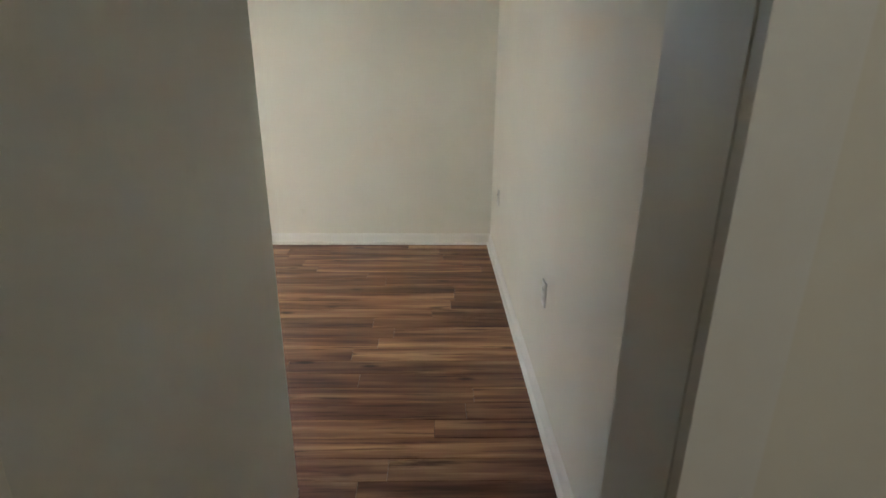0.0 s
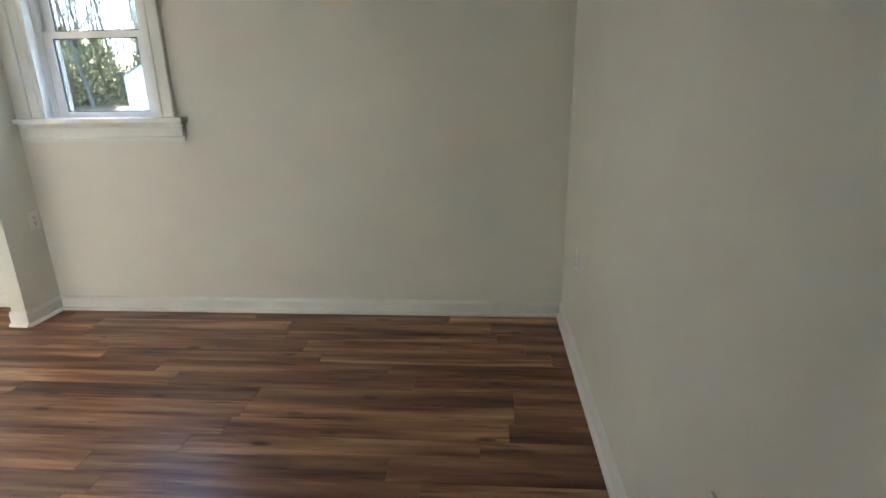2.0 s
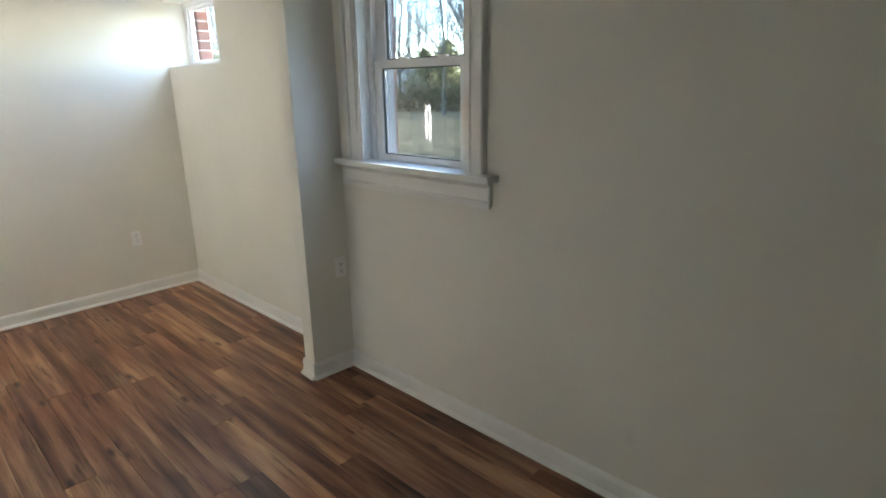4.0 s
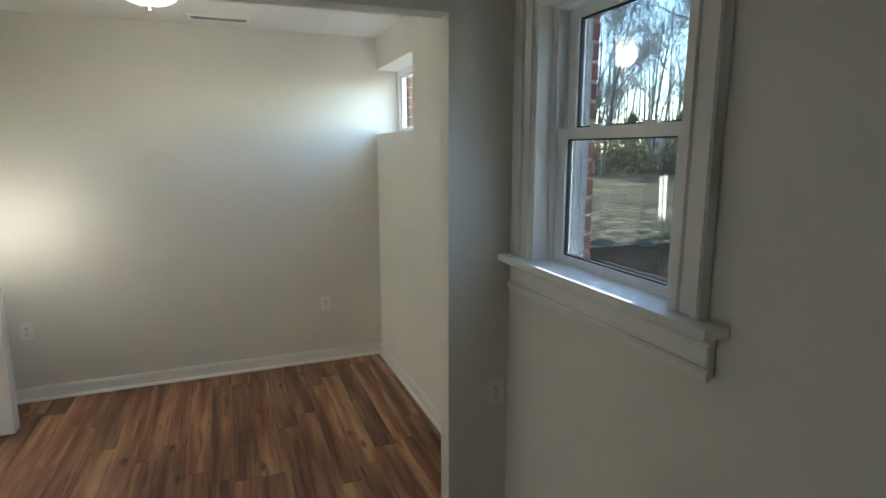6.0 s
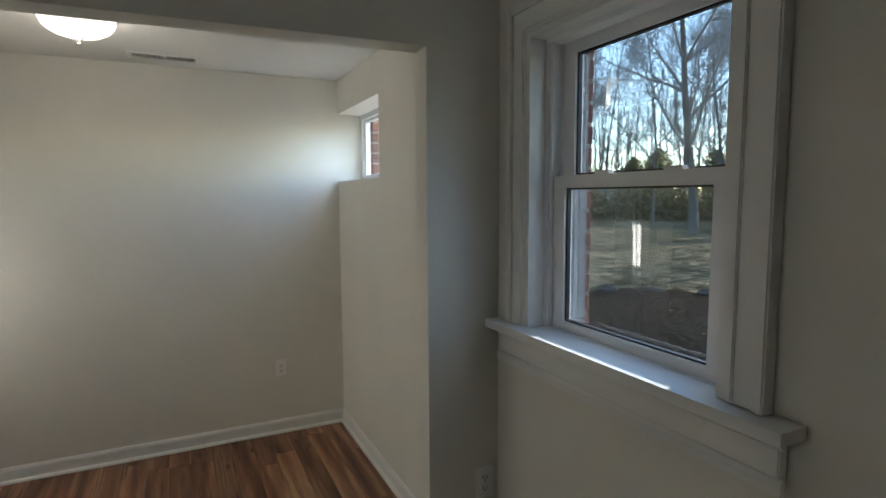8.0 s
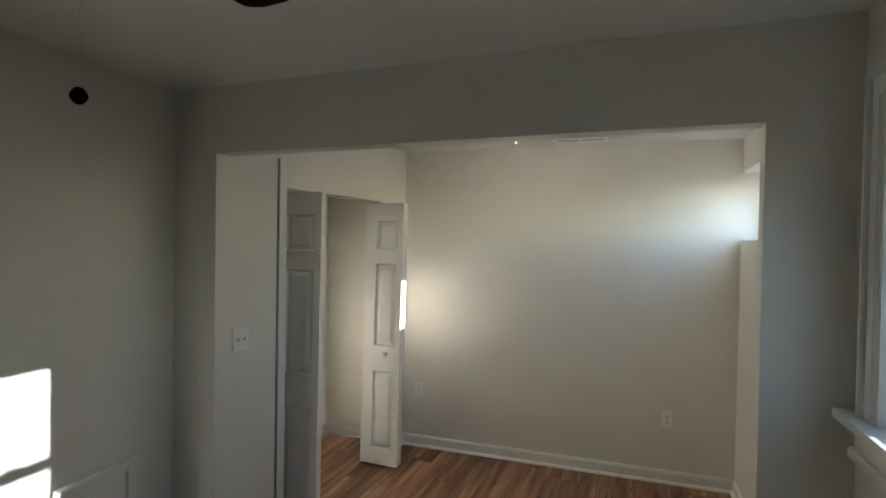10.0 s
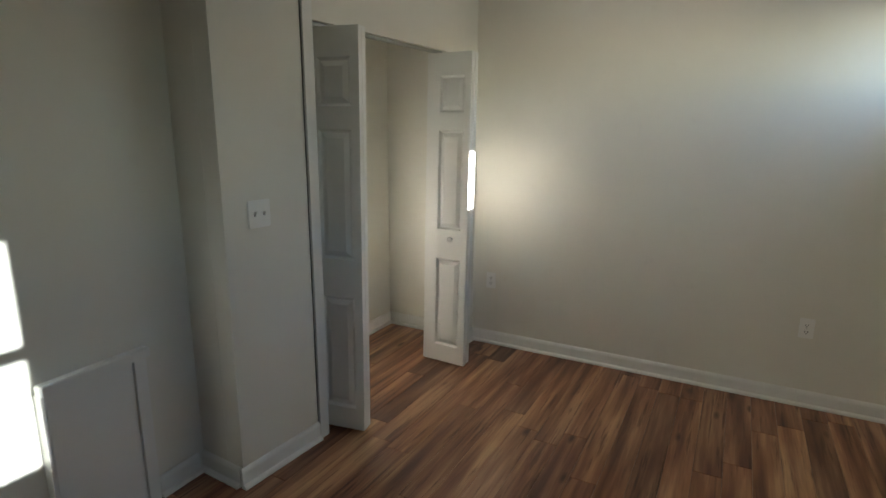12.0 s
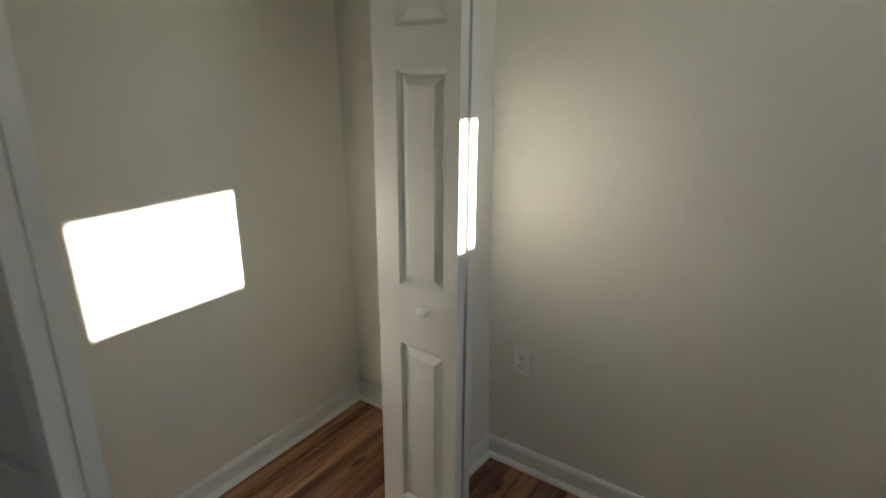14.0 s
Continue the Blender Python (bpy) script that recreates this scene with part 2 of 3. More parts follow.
def lathe(bm, profile, n=24, axis="z", at=(0, 0, 0)):
    """Turn a profile of (radius, height) round an axis."""
    rings = []
    for r, h in profile:
        ring = []
        for k in range(n):
            a = 2 * math.pi * k / n
            p = (r * math.cos(a), r * math.sin(a), h)
            if axis == "y":
                p = (p[0], p[2], p[1])
            if axis == "x":
                p = (p[2], p[0], p[1])
            ring.append(bm.verts.new(Vector(p) + Vector(at)))
        rings.append(ring)
    for a, b_ in zip(rings, rings[1:]):
        for k in range(n):
            bm.faces.new((a[k], a[(k + 1) % n], b_[(k + 1) % n], b_[k]))
    bm.faces.new(rings[0][::-1])
    bm.faces.new(rings[-1])
    return bm


def extrude_profile(profile, length):
    """A profile of (out, up) drawn along +x for length; out is +y."""
    bm = bmesh.new()
    a = [bm.verts.new((0, o, u)) for o, u in profile]
    b_ = [bm.verts.new((length, o, u)) for o, u in profile]
    n = len(profile)
    for k in range(n):
        bm.faces.new((a[k], a[(k + 1) % n], b_[(k + 1) % n], b_[k]))
    bm.faces.new(a[::-1])
    bm.faces.new(b_)
    return bm


def empty(name, m=None):
    ob = new(name)
    ob.empty_display_size = 0.1
    if m is not None:
        ob.matrix_world = m
    return ob


def structure(ob, label, category):
    return tagged(ob, label, category, kind="structure")


# ---- plan ----
H = 2.44
XR, YN, YN2, YB = 0.640, 3.415, 3.45, 0.562
XP0, XP1 = -2.706, -2.606
XB = -4.795
PART = pose(-2.600, 3.415, 0, 0, 0, -3.0)
SOUTH = pose(-2.74, 0.558, 0, 0, 0, 2.1)
CLOSET = pose(-2.736, 0.83, 0, 0, 0, -3.38)
OPEN_Y, OPEN_Z = 3.150, 2.116
YOUT = 3.58


def closet_y(x):
    return 0.83 + (-2.736 - x) * 0.059


SKEW = -3.38

structure(mesh("wall_north", boxes(
    (-2.41, -1.70, YN, YOUT, 0, 1.195), (-2.41, -1.70, YN, YOUT, 2.13, H),
    (-1.70, XR + 0.15, YN, YOUT, 0, H), (-2.75, -2.41, YN, YOUT, 0, H)), M_WALL), "off-white painted wall with a sash window opening", "wall")
structure(mesh("wall_north_alcove", boxes(
    (XB, -3.930, YN2, YOUT + 0.06, 0, 1.745), (XB, -3.930, YN2, YOUT + 0.06, 2.21, H),
    (-3.930, -2.75, YN2, YOUT, 0, H), (XB - 0.15, XB, YN2 + 0.2, YOUT + 0.06, 0, H)), M_WALL), "white painted alcove wall with a small high window opening", "wall")
structure(mesh("wall_east", boxes((XR, XR + 0.15, -0.42, YN, 0, H)), M_WALL), "plain off-white painted wall beside the entry", "wall")
structure(mesh("wall_west", boxes((XB - 0.15, XB, -0.2, YN2 + 0.2, 0, H)), M_WALL), "white painted back wall of the alcove", "wall")
structure(mesh("wall_south", boxes((-0.13, 2.297, -0.12, 0, 0, H)), M_WALL), "off-white painted wall with an access panel", "wall").matrix_world = SOUTH
structure(mesh("wall_passage", boxes((-0.445, -0.330, -0.42, 0.643, 0, H)), M_WALL), "off-white painted side wall of the entry passage", "wall")
structure(mesh("wall_doorway", boxes((0.355, 1.3, -0.56, -0.42, 0, H), (-1.3, -0.42, -0.56, -0.42, 0, H), (-0.42, 0.355, -0.56, -0.42, 2.05, H)), M_WALL), "off-white painted wall round the entry doorway", "wall")
# hall is out of view; its narrow slot is invented to pass light
structure(mesh("wall_hall", boxes((-1.42, -1.3, -2.6, -0.42, 0, H), (1.3, 1.42, -2.6, -0.42, 0, H), (-1.3, 0.64, -2.72, -2.6, 0, H), (0.86, 1.3, -2.72, -2.6, 0, H), (0.64, 0.86, -2.72, -2.6, 0, 1.73), (0.64, 0.86, -2.72, -2.6, 1.79, H)), M_WALL), "unseen plain hall walls with an added light slot", "wall")
pa = structure(mesh("wall_partition", boxes(
    (-0.1, 0, OPEN_Y - YN, 0, 0, OPEN_Z), (-0.1, 0, -2.587, OPEN_Y - YN, OPEN_Z, H), (-0.1, 0, OPEN_Y - YN, 0, OPEN_Z, H), (-0.1, 0, -2.97, -2.687, 0, H)), M_WALL), "off-white painted partition with a wide cased opening", "wall")
pa.matrix_world = PART
bm = boxes((-0.515, 0, -0.1, 0, 0, H), (-1.665, -0.515, -0.1, 0, 2.0, H), (-2.065, -1.665, -0.1, 0, 0, H))
cw = structure(mesh("wall_closet", bm, M_WALL), "white painted closet wall with a bifold door opening", "wall")
cw.matrix_world = CLOSET
structure(mesh("wall_closet_back", boxes((XB, -2.86, 0.098, 0.218, 0, H), (-3.0, -2.86, 0.218, 0.74, 0, H)), M_WALL), "cream-lit plain closet back wall", "wall")
structure(mesh("ceiling", boxes((-2.87, XR + 0.15, YB - 0.12, YN + 0.18, H, H + 0.12), (-0.455, XR + 0.15, -0.42, YB - 0.12, H, H + 0.12)), M_CEIL), "flat white painted ceiling", "ceiling")
structure(mesh("ceiling_alcove", boxes((XB - 0.15, -2.65, -0.05, YN2 + 0.2, H + 0.001, H + 0.119)), M_CEIL), "flat white painted alcove ceiling", "ceiling")
structure(mesh("ceiling_hall", boxes((-1.42, 1.42, -2.72, -0.42, H, H + 0.12)), M_CEIL), "flat white hall ceiling", "ceiling")

# ---- trim ----
BASE = [(0, 0), (0.012, 0), (0.012, 0.072), (0.009, 0.082), (0.004, 0.090), (0, 0.092)]
SHOE = [(0.012, 0), (0.030, 0), (0.029, 0.008), (0.024, 0.014), (0.012, 0.019)]


def baseboard(x, y, turn, length):
    """A run that starts at (x, y), goes along the turned x axis and stands out to its left."""
    e = structure(mesh("baseboard", extrude_profile(BASE, length), M_TRIM), "white painted baseboard with a shoe moulding", "baseboard")
    e.matrix_world = pose(x, y, 0, 0, 0, turn)
    part("shoe_moulding", extrude_profile(SHOE, length), M_TRIM, e)
    return e


baseboard(XR, YN, 180, XR + 2.600)                 # under the sash window
baseboard(XR, -0.42, 90, YN + 0.42)                # along the entry wall
stub_w = YN - OPEN_Y


def on(m, x, y, turn=0.0):
    """x, y and turn of a place given in the frame m."""
    p = m @ Vector((x, y, 0))
    return p.x, p.y, math.degrees(m.to_euler().z) + turn


baseboard(*on(PART, 0, 0, -90), stub_w + 0.012)    # window stub, room side
baseboard(*on(PART, 0.012, -stub_w, 180), 0.124)   # its end
baseboard(*on(PART, -0.1, -stub_w - 0.012, 90), stub_w + 0.03)
baseboard(-2.70, YN2, 180, -2.70 - XB)
baseboard(XB, YN2, -90, YN2 - 0.955)
baseboard(*on(SOUTH, 0.625, 0), 1.78)
baseboard(*on(SOUTH, 0.02, 0), 0.20)
baseboard(*on(PART, 0, -2.60, -90), 0.262)
baseboard(*on(CLOSET, -0.457, 0), 0.471)
baseboard(*on(CLOSET, -2.06, 0), 0.395)
baseboard(XB, 0.218, 0, 1.79)
baseboard(XB, 0.85, -90, 0.63)


def sash_window():
    """A white double-hung window with its casing, stool and apron."""
    win = empty("window_1", pose(-2.055, 3.408, 0))
    structure(win, "white double-hung sash window with moulded casing and a deep stool", "window")
    a = 0.355
    # jamb lining
    part("jamb_lining", boxes((-a, -a + 0.018, -0.013, 0.19, 1.222, 2.13), (a - 0.018, a, -0.013, 0.19, 1.222, 2.13), (-a + 0.018, a - 0.018, -0.013, 0.19, 2.112, 2.13)), M_TRIM, win)
    # vinyl frame with stepped tracks
    part("window_frame", boxes(
        (-a + 0.018, -0.318, 0.046, 0.093, 1.215, 2.112), (0.318, a - 0.018, 0.046, 0.17, 1.215, 2.112),
        (-0.318, 0.318, 0.046, 0.17, 2.098, 2.112), (-0.318, 0.318, 0.046, 0.12, 1.20, 1.222),
        (-0.318, -0.306, 0.050, 0.058, 1.222, 2.098), (0.306, 0.318, 0.050, 0.058, 1.222, 2.098),
        (-0.318, -0.306, 0.091, 0.0935, 1.698, 2.098), (0.306, 0.318, 0.091, 0.0935, 1.698, 2.098)), M_VINYL, win)

    # outer part of the vinyl frame, its shade put into the colour
    part("shaded_outer_track", boxes((-a + 0.018, -0.318, 0.0935, 0.17, 1.17, 2.112), (-0.318, 0.318, 0.1205, 0.17, 1.16, 1.185)), M_OUTER, win)

    def sash(name, z0, z1, y, gz0, gz1):
        g = 0.255
        s = part(name, boxes((-0.3175, -g, y, y + 0.03, z0, z1), (g, 0.3175, y, y + 0.03, z0, z1),
                             (-g, g, y, y + 0.03, z0, gz0), (-g, g, y, y + 0.03, gz1, z1)), M_VINYL, win)
        part("glazing_seal", boxes((-g, -g + 0.006, y + 0.008, y + 0.021, gz0, gz1), (g - 0.006, g, y + 0.008, y + 0.021, gz0, gz1),
                                   (-g + 0.006, g - 0.006, y + 0.008, y + 0.021, gz1 - 0.005, gz1), (-g + 0.006, g - 0.006, y + 0.008, y + 0.021, gz0, gz0 + 0.005)), M_BLACKSEAL, s)
        part("pane", boxes((-g + 0.002, g - 0.002, y + 0.022, y + 0.026, gz0 + 0.001, gz1 - 0.001)), M_LOWE, s)
        return s

    lower = sash("lower_sash", 1.222, 1.697, 0.060, 1.252, 1.660)
    upper = sash("upper_sash", 1.662, 2.098, 0.094, 1.700, 2.062)
    for x in (-0.108, 0.137):
        bm = soft_box(x - 0.032, x + 0.032, 0.066, 0.088, 1.697, 1.707, 0.004)
        part("tilt_latch", bm, M_VINYL, lower)
    # casing: flat board, inner bead, outer back band
    for s in (-1, 1):
        x0, x1 = sorted((s * a, s * (a + 0.09)))
        c = part("casing", boxes((x0, x1, -0.016, 0.007, 1.222, 2.22)), M_TRIM, win)
        b0, b1 = sorted((s * (a + 0.068), s * (a + 0.092)))
        part("back_band", soft_box(b0, b1, -0.030, -0.008, 1.222, 2.222, 0.004), M_TRIM, c)
        b0, b1 = sorted((s * (a + 0.008), s * (a + 0.022)))
        part("bead", soft_box(b0, b1, -0.022, -0.010, 1.222, 2.14, 0.003), M_TRIM, c)
    c = part("head_casing", boxes((-a, a, -0.0165, 0.007, 2.13, 2.22)), M_TRIM, win)
    part("back_band", soft_box(-a - 0.068, a + 0.068, -0.0305, -0.008, 2.198, 2.222, 0.004), M_TRIM, c)
    part("bead", soft_box(-a - 0.008, a + 0.008, -0.0225, -0.010, 2.138, 2.152, 0.003), M_TRIM, c)
    # stool with horns, apron with a stepped moulding
    bm = boxes((-0.508, 0.508, -0.068, 0.007, 1.195, 1.221), (-a + 0.0185, a - 0.0185, 0.007, 0.0465, 1.195, 1.221))
    part("window_sill", bm, M_TRIM, win)
    ap = part("apron", soft_box(-0.478, 0.478, -0.020, 0.007, 1.085, 1.1945, 0.003), M_TRIM, win)
    part("moulding", extrude_ends([(0.020, 1.168), (0.050, 1.194), (0.020, 1.194)], -0.490, 0.490), M_TRIM, ap)
    part("moulding", extrude_ends([(0.020, 1.085), (0.032, 1.085), (0.032, 1.104), (0.026, 1.112), (0.020, 1.114)], -0.490, 0.490), M_TRIM, ap)
    # outside sill and brick-side trim, also in the shade grey
    part("outer_trim", boxes((-0.425, -0.318, 0.171, 0.20, 1.20, 2.13), (0.318, 0.355, 0.17, 0.20, 1.20, 2.13), (-0.318, 0.318, 0.17, 0.20, 2.10, 2.13), (-0.355, 0.355, 0.1705, 0.26, 1.135, 1.165)), M_OUTER, win)
    return win


def extrude_ends(profile, x0, x1):
    bm = extrude_profile([(-o, u) for o, u in profile], x1 - x0)
    bmesh.ops.translate(bm, verts=bm.verts, vec=(x0, 0, 0))
    return bm


sash_window()


def high_window():
    win = empty("window_2", pose(-4.3825, YOUT + 0.035, 0))
    structure(win, "small white vinyl slider window set high beside the corner", "window")
    h = 0.4125
    part("window_frame", boxes((-h, -h + 0.045, 0, 0.06, 1.745, 2.21), (h + 0.058, h + 0.085, 0, 0.06, 1.745, 2.21),
                               (-h + 0.045, h + 0.058, 0, 0.06, 1.745, 1.775), (-h + 0.045, h + 0.058, 0, 0.06, 2.175, 2.21)), M_VINYL, win)
    s = part("sash", boxes((-h + 0.0455, -h + 0.075, 0.015, 0.045, 1.775, 2.175), (h + 0.042, h + 0.058, 0.015, 0.045, 1.775, 2.175),
                           (-h + 0.075, h + 0.042, 0.015, 0.045, 1.775, 1.79), (-h + 0.075, h + 0.042, 0.015, 0.045, 2.155, 2.175)), M_VINYL, win)
    p = part("pane", boxes((-h + 0.076, h + 0.041, 0.028, 0.032, 1.791, 2.154)), M_GLASS, s)
    p.visible_shadow = False


high_window()


# ---- closet doors ----
def door_leaf(parent, m, knob_at=None, width=0.308, lean=0.0):
    """A six-panel style leaf: x is its width, y its thickness, z up."""
    t, z0, z1 = 0.034, 0.0, 1.965
    s0, s1 = 0.090, 0.264
    rows = [(0.115, 0.700), (0.890, 1.508), (1.615, 1.832)]
    bs = [(0, s0, 0, t, z0, z1), (s1, width, 0, t, z0, z1)]
    zs = [z0] + [v for r in rows for v in r] + [z1]
    bs += [(s0, s1, 0, t, zs[k], zs[k + 1]) for k in range(0, len(zs), 2)]
    leaf = part("leaf", boxes(*bs), M_DOOR, parent)
    leaf.matrix_parent_inverse = Matrix.Identity(4)
    leaf.matrix_basis = m
    for r0, r1 in rows:
        bm = bmesh.new()
        for side in (0, 1):
            ys = [0.0, 0.012, 0.012, 0.001] if side == 0 else [t, t - 0.012, t - 0.012, t - 0.001]
            ins = [0.0, 0.011, 0.017, 0.040]
            rings = [[bm.verts.new((x, y, z)) for x, z in ((s0 + i, r0 + i), (s1 - i, r0 + i), (s1 - i, r1 - i), (s0 + i, r1 - i))] for i, y in zip(ins, ys)]
            for a, b_ in zip(rings, rings[1:]):
                for k in range(4):
                    bm.faces.new((a[k], a[(k + 1) % 4], b_[(k + 1) % 4], b_[k]))
            bm.faces.new(rings[-1])
        part("panel", bm, M_DOOR, leaf)
    if knob_at:
        x, z = knob_at
        bm = lathe(bmesh.new(), [(0.009, 0.0), (0.007, 0.012), (0.013, 0.020), (0.0165, 0.026), (0.0155, 0.032), (0.008, 0.036)], 20, axis="y")
        for v in bm.verts:
            v.co = (v.co.x + x, -v.co.y, v.co.z + z)
        part("knob", bm, M_PLATE, leaf, "round white door knob", smooth=True)
    return leaf


def face_east(x, y, z=0.02, lean=0.0, back=0.0, turn=0.0):
    """Leaf with its width along +y and its panelled front towards +x; it hangs out of plumb by lean and back."""
    return pose(x, y, z, 0, 0, 90 + turn) @ pose(0, 0, 0, lean, -back, 0)


right = empty("bifold_door")
tagged(right, "white panelled bifold closet door folded open with a round knob", "door", group="closet doors")
door_leaf(right, face_east(-4.290, 0.823, turn=-3, lean=-1.4, back=-0.2), knob_at=(0.20, 0.835))
door_leaf(right, face_east(-4.334, 0.821, turn=-1, lean=-1.4, back=-0.2))
left = empty("bifold_door")
tagged(left, "white panelled bifold closet door folded open beside the switch plate", "door", group="closet doors")
door_leaf(left, face_east(-3.275, 0.735, lean=-1.2, turn=10))
door_leaf(left, face_east(-3.312, 0.727, lean=-1.2, turn=10))

bm = boxes((-1.66, -0.52, -0.055, -0.052, 1.985, 1.999), (-1.66, -0.52, -0.030, -0.027, 1.985, 1.999), (-1.66, -0.52, -0.055, -0.027, 1.996, 1.9995))
tr = mesh("door_track", bm, M_STEEL)
tagged(tr, "thin metal bifold track under the closet header", "track")
tr.matrix_world = CLOSET

cas = mesh("closet_casing", boxes((-0.515, -0.457, 0.0, 0.014, 0.0, 2.16)), M_TRIM)
structure(cas, "narrow white painted casing strip beside the closet opening", "trim")
cas.matrix_world = CLOSET
# thin dark strip painting the shade at the casing's step
part("gap_shade", boxes((-0.4565, -0.4525, 0.0, 0.0015, 0.092, 2.158)), M_DARK, cas)

# casing of the doorway by the hall
dc = structure(mesh("door_casing", boxes((0.354, 0.417, -0.575, -0.56, 0, 2.10), (0.3525, 0.3555, -0.5595, -0.4205, 0, 2.05)), M_TRIM), "plain white painted doorway casing", "trim")


# ---- plates ----
def outlet(m, label, slots=True):
    """A duplex outlet; its plate stands out along -y, centred on the origin."""
    e = empty("wall_outlet", m)
    tagged(e, label, "outlet", group="wall outlets")
    part("plate", soft_box(-0.036, 0.036, -0.006, 0.0, -0.058, 0.058, 0.003), M_PLATE, e)
    for z in (-0.0195, 0.0195):
        face = part("receptacle", soft_box(-0.0165, 0.0165, -0.009, -0.006, z - 0.014, z + 0.014, 0.002), M_PLATE, e)
        part("slot", boxes((-0.0085, -0.0055, -0.0094, -0.0088, z - 0.003, z + 0.007), (0.0055, 0.0085, -0.0094, -0.0088, z - 0.003, z + 0.006), (-0.0025, 0.0025, -0.0094, -0.0088, z - 0.011, z - 0.006)), M_DARK, face)
    part("screw", lathe(bmesh.new(), [(0.003, -0.0072), (0.003, -0.006)], 10, axis="y"), M_CHROME, e)
    return e


outlet(pose(XB, 3.01, 0.46, 0, 0, 90), "white duplex outlet on the alcove back wall")
outlet(pose(XB, 1.096, 0.474, 0, 0, 90), "white duplex outlet low beside the closet doors")
outlet(SOUTH @ pose(0.867, 0, 0.478, 0, 0, 180), "white duplex outlet in the patch of sunlight")
outlet(PART @ pose(0, -0.055, 0.615, 0, 0, 90), "white duplex outlet squeezed beside the window corner")
outlet(pose(XR, 1.222, 0.543, 0, 0, -90), "white duplex outlet on the entry wall")
outlet(pose(XR, 2.95, 0.523, 0, 0, -90), "white duplex outlet near the room corner")

sw = empty("light_switch", pose(-2.905, closet_y(-2.905), 1.184, 0, 0, 180 + SKEW))
tagged(sw, "white double toggle switch plate standing slightly off the wall", "switch")
part("plate", soft_box(-0.058, 0.058, -0.009, -0.002, -0.058, 0.058, 0.003), M_PLATE, sw)
# black sheet paints the shade in the gap behind the plate
part("plate_gap_shade", boxes((-0.054, 0.054, -0.002, 0.0, -0.054, 0.054)), M_DARK, sw)
for x in (-0.023, 0.023):
    tg = part("toggle", soft_box(x - 0.0045, x + 0.0045, -0.022, -0.009, -0.004, 0.010, 0.0015), M_PLATE, sw)
    part("slot", boxes((x - 0.0052, x + 0.0052, -0.0094, -0.0088, -0.008, 0.0)), M_DARK, tg)

# ---- access panel on the south wall ----
ap = empty("access_panel", SOUTH @ pose(0.425, 0, 0.0))
tagged(ap, "white painted wooden access panel with framed face against the wall", "panel")
part("board", boxes((-0.184, 0.184, 0.013, 0.026, 0.0, 0.645)), M_TRIM, ap)
for x0, x1 in ((-0.185, -0.135), (0.135, 0.185)):
    part("stile", soft_box(x0, x1, 0.0265, 0.042, 0.0, 0.650, 0.002), M_TRIM, ap)
part("top_rail", soft_box(-0.20, 0.20, 0.013, 0.052, 0.650, 0.690, 0.004), M_TRIM, ap)
part("side", boxes((0.1855, 0.198, 0.0, 0.040, 0.0, 0.649)), M_TRIM, ap)

# ---- ceiling fittings ----
lamp = empty("ceiling_light", pose(-3.90, 2.06, H))
tagged(lamp, "lit frosted dome ceiling light with a nickel finial", "lamp")
part("pan", lathe(bmesh.new(), [(0.152, 0.0), (0.157, -0.012), (0.150, -0.022)], 40), M_CHROME, lamp, smooth=True)
bm = lathe(bmesh.new(), [(0.148, -0.020), (0.146, -0.033), (0.137, -0.054), (0.118, -0.073), (0.092, -0.087), (0.058, -0.097), (0.02, -0.102)], 40)
dome = part("dome", bm, M_DOME, lamp, "glowing frosted white glass", smooth=True)
dome.visible_shadow = False
part("finial", lathe(bmesh.new(), [(0.022, -0.099), (0.022, -0.105), (0.008, -0.109), (0.006, -0.116), (0.010, -0.121), (0.004, -0.128)], 18), M_CHROME, lamp, "brushed nickel finial", smooth=True)


def grille(name, m, label, w, d, banks):
    """A louvred ceiling register: w along x, d along y, hung just under the ceiling."""
    e = empty(name, m)
    tagged(e, label, "vent")
    f = 0.022
    part("frame", boxes((-w / 2, w / 2, -d / 2, -d / 2 + f, -0.006, 0), (-w / 2, w / 2, d / 2 - f, d / 2, -0.006, 0),
                        (-w / 2, -w / 2 + f, -d / 2 + f, d / 2 - f, -0.006, 0), (w / 2 - f, w / 2, -d / 2 + f, d / 2 - f, -0.006, 0)), M_PLATE, e)
    # black sheet painting the dark behind the slats; no hole is cut
    part("duct_shade", boxes((-w / 2 + f, w / 2 - f, -d / 2 + f, d / 2 - f, -0.0015, -0.0005)), M_DARK, e)
    for x0, x1, y0, y1, n, tilt, along in banks:
        for k in range(n):
            bm = boxes((-(x1 - x0) / 2, (x1 - x0) / 2, -0.0019, 0.0019, -0.004, 0.004)) if along == "x" else boxes((-0.0011, 0.0011, -(y1 - y0) / 2, (y1 - y0) / 2, -0.004, 0.004))
            s = part("slat", bm, M_PLATE, e)
            f_ = (k + 0.5) / n
            s.matrix_basis = pose((x0 + x1) / 2, y0 + (y1 - y0) * f_, -0.006, tilt, 0, 0) if along == "x" else pose(x0 + (x1 - x0) * f_, (y0 + y1) / 2, -0.006, 0, tilt, 0)
    return e


grille("ceiling_vent", pose(-4.565, 2.385, H), "narrow white louvred vent in the alcove ceiling", 0.145, 0.37,
       [(-0.051, 0.051, -0.163, -0.008, 12, 8, "x"), (-0.051, 0.051, 0.008, 0.163, 12, -8, "x"), (-0.051, 0.051, -0.008, 0.008, 3, 0, "x")])
grille("ceiling_register", pose(-1.60, 1.50, H), "square white louvred register in the ceiling", 0.40, 0.40,
       [(-0.178, 0.178, -0.178, -0.003, 12, 50, "x"), (-0.178, 0.178, 0.003, 0.178, 12, -50, "x")])


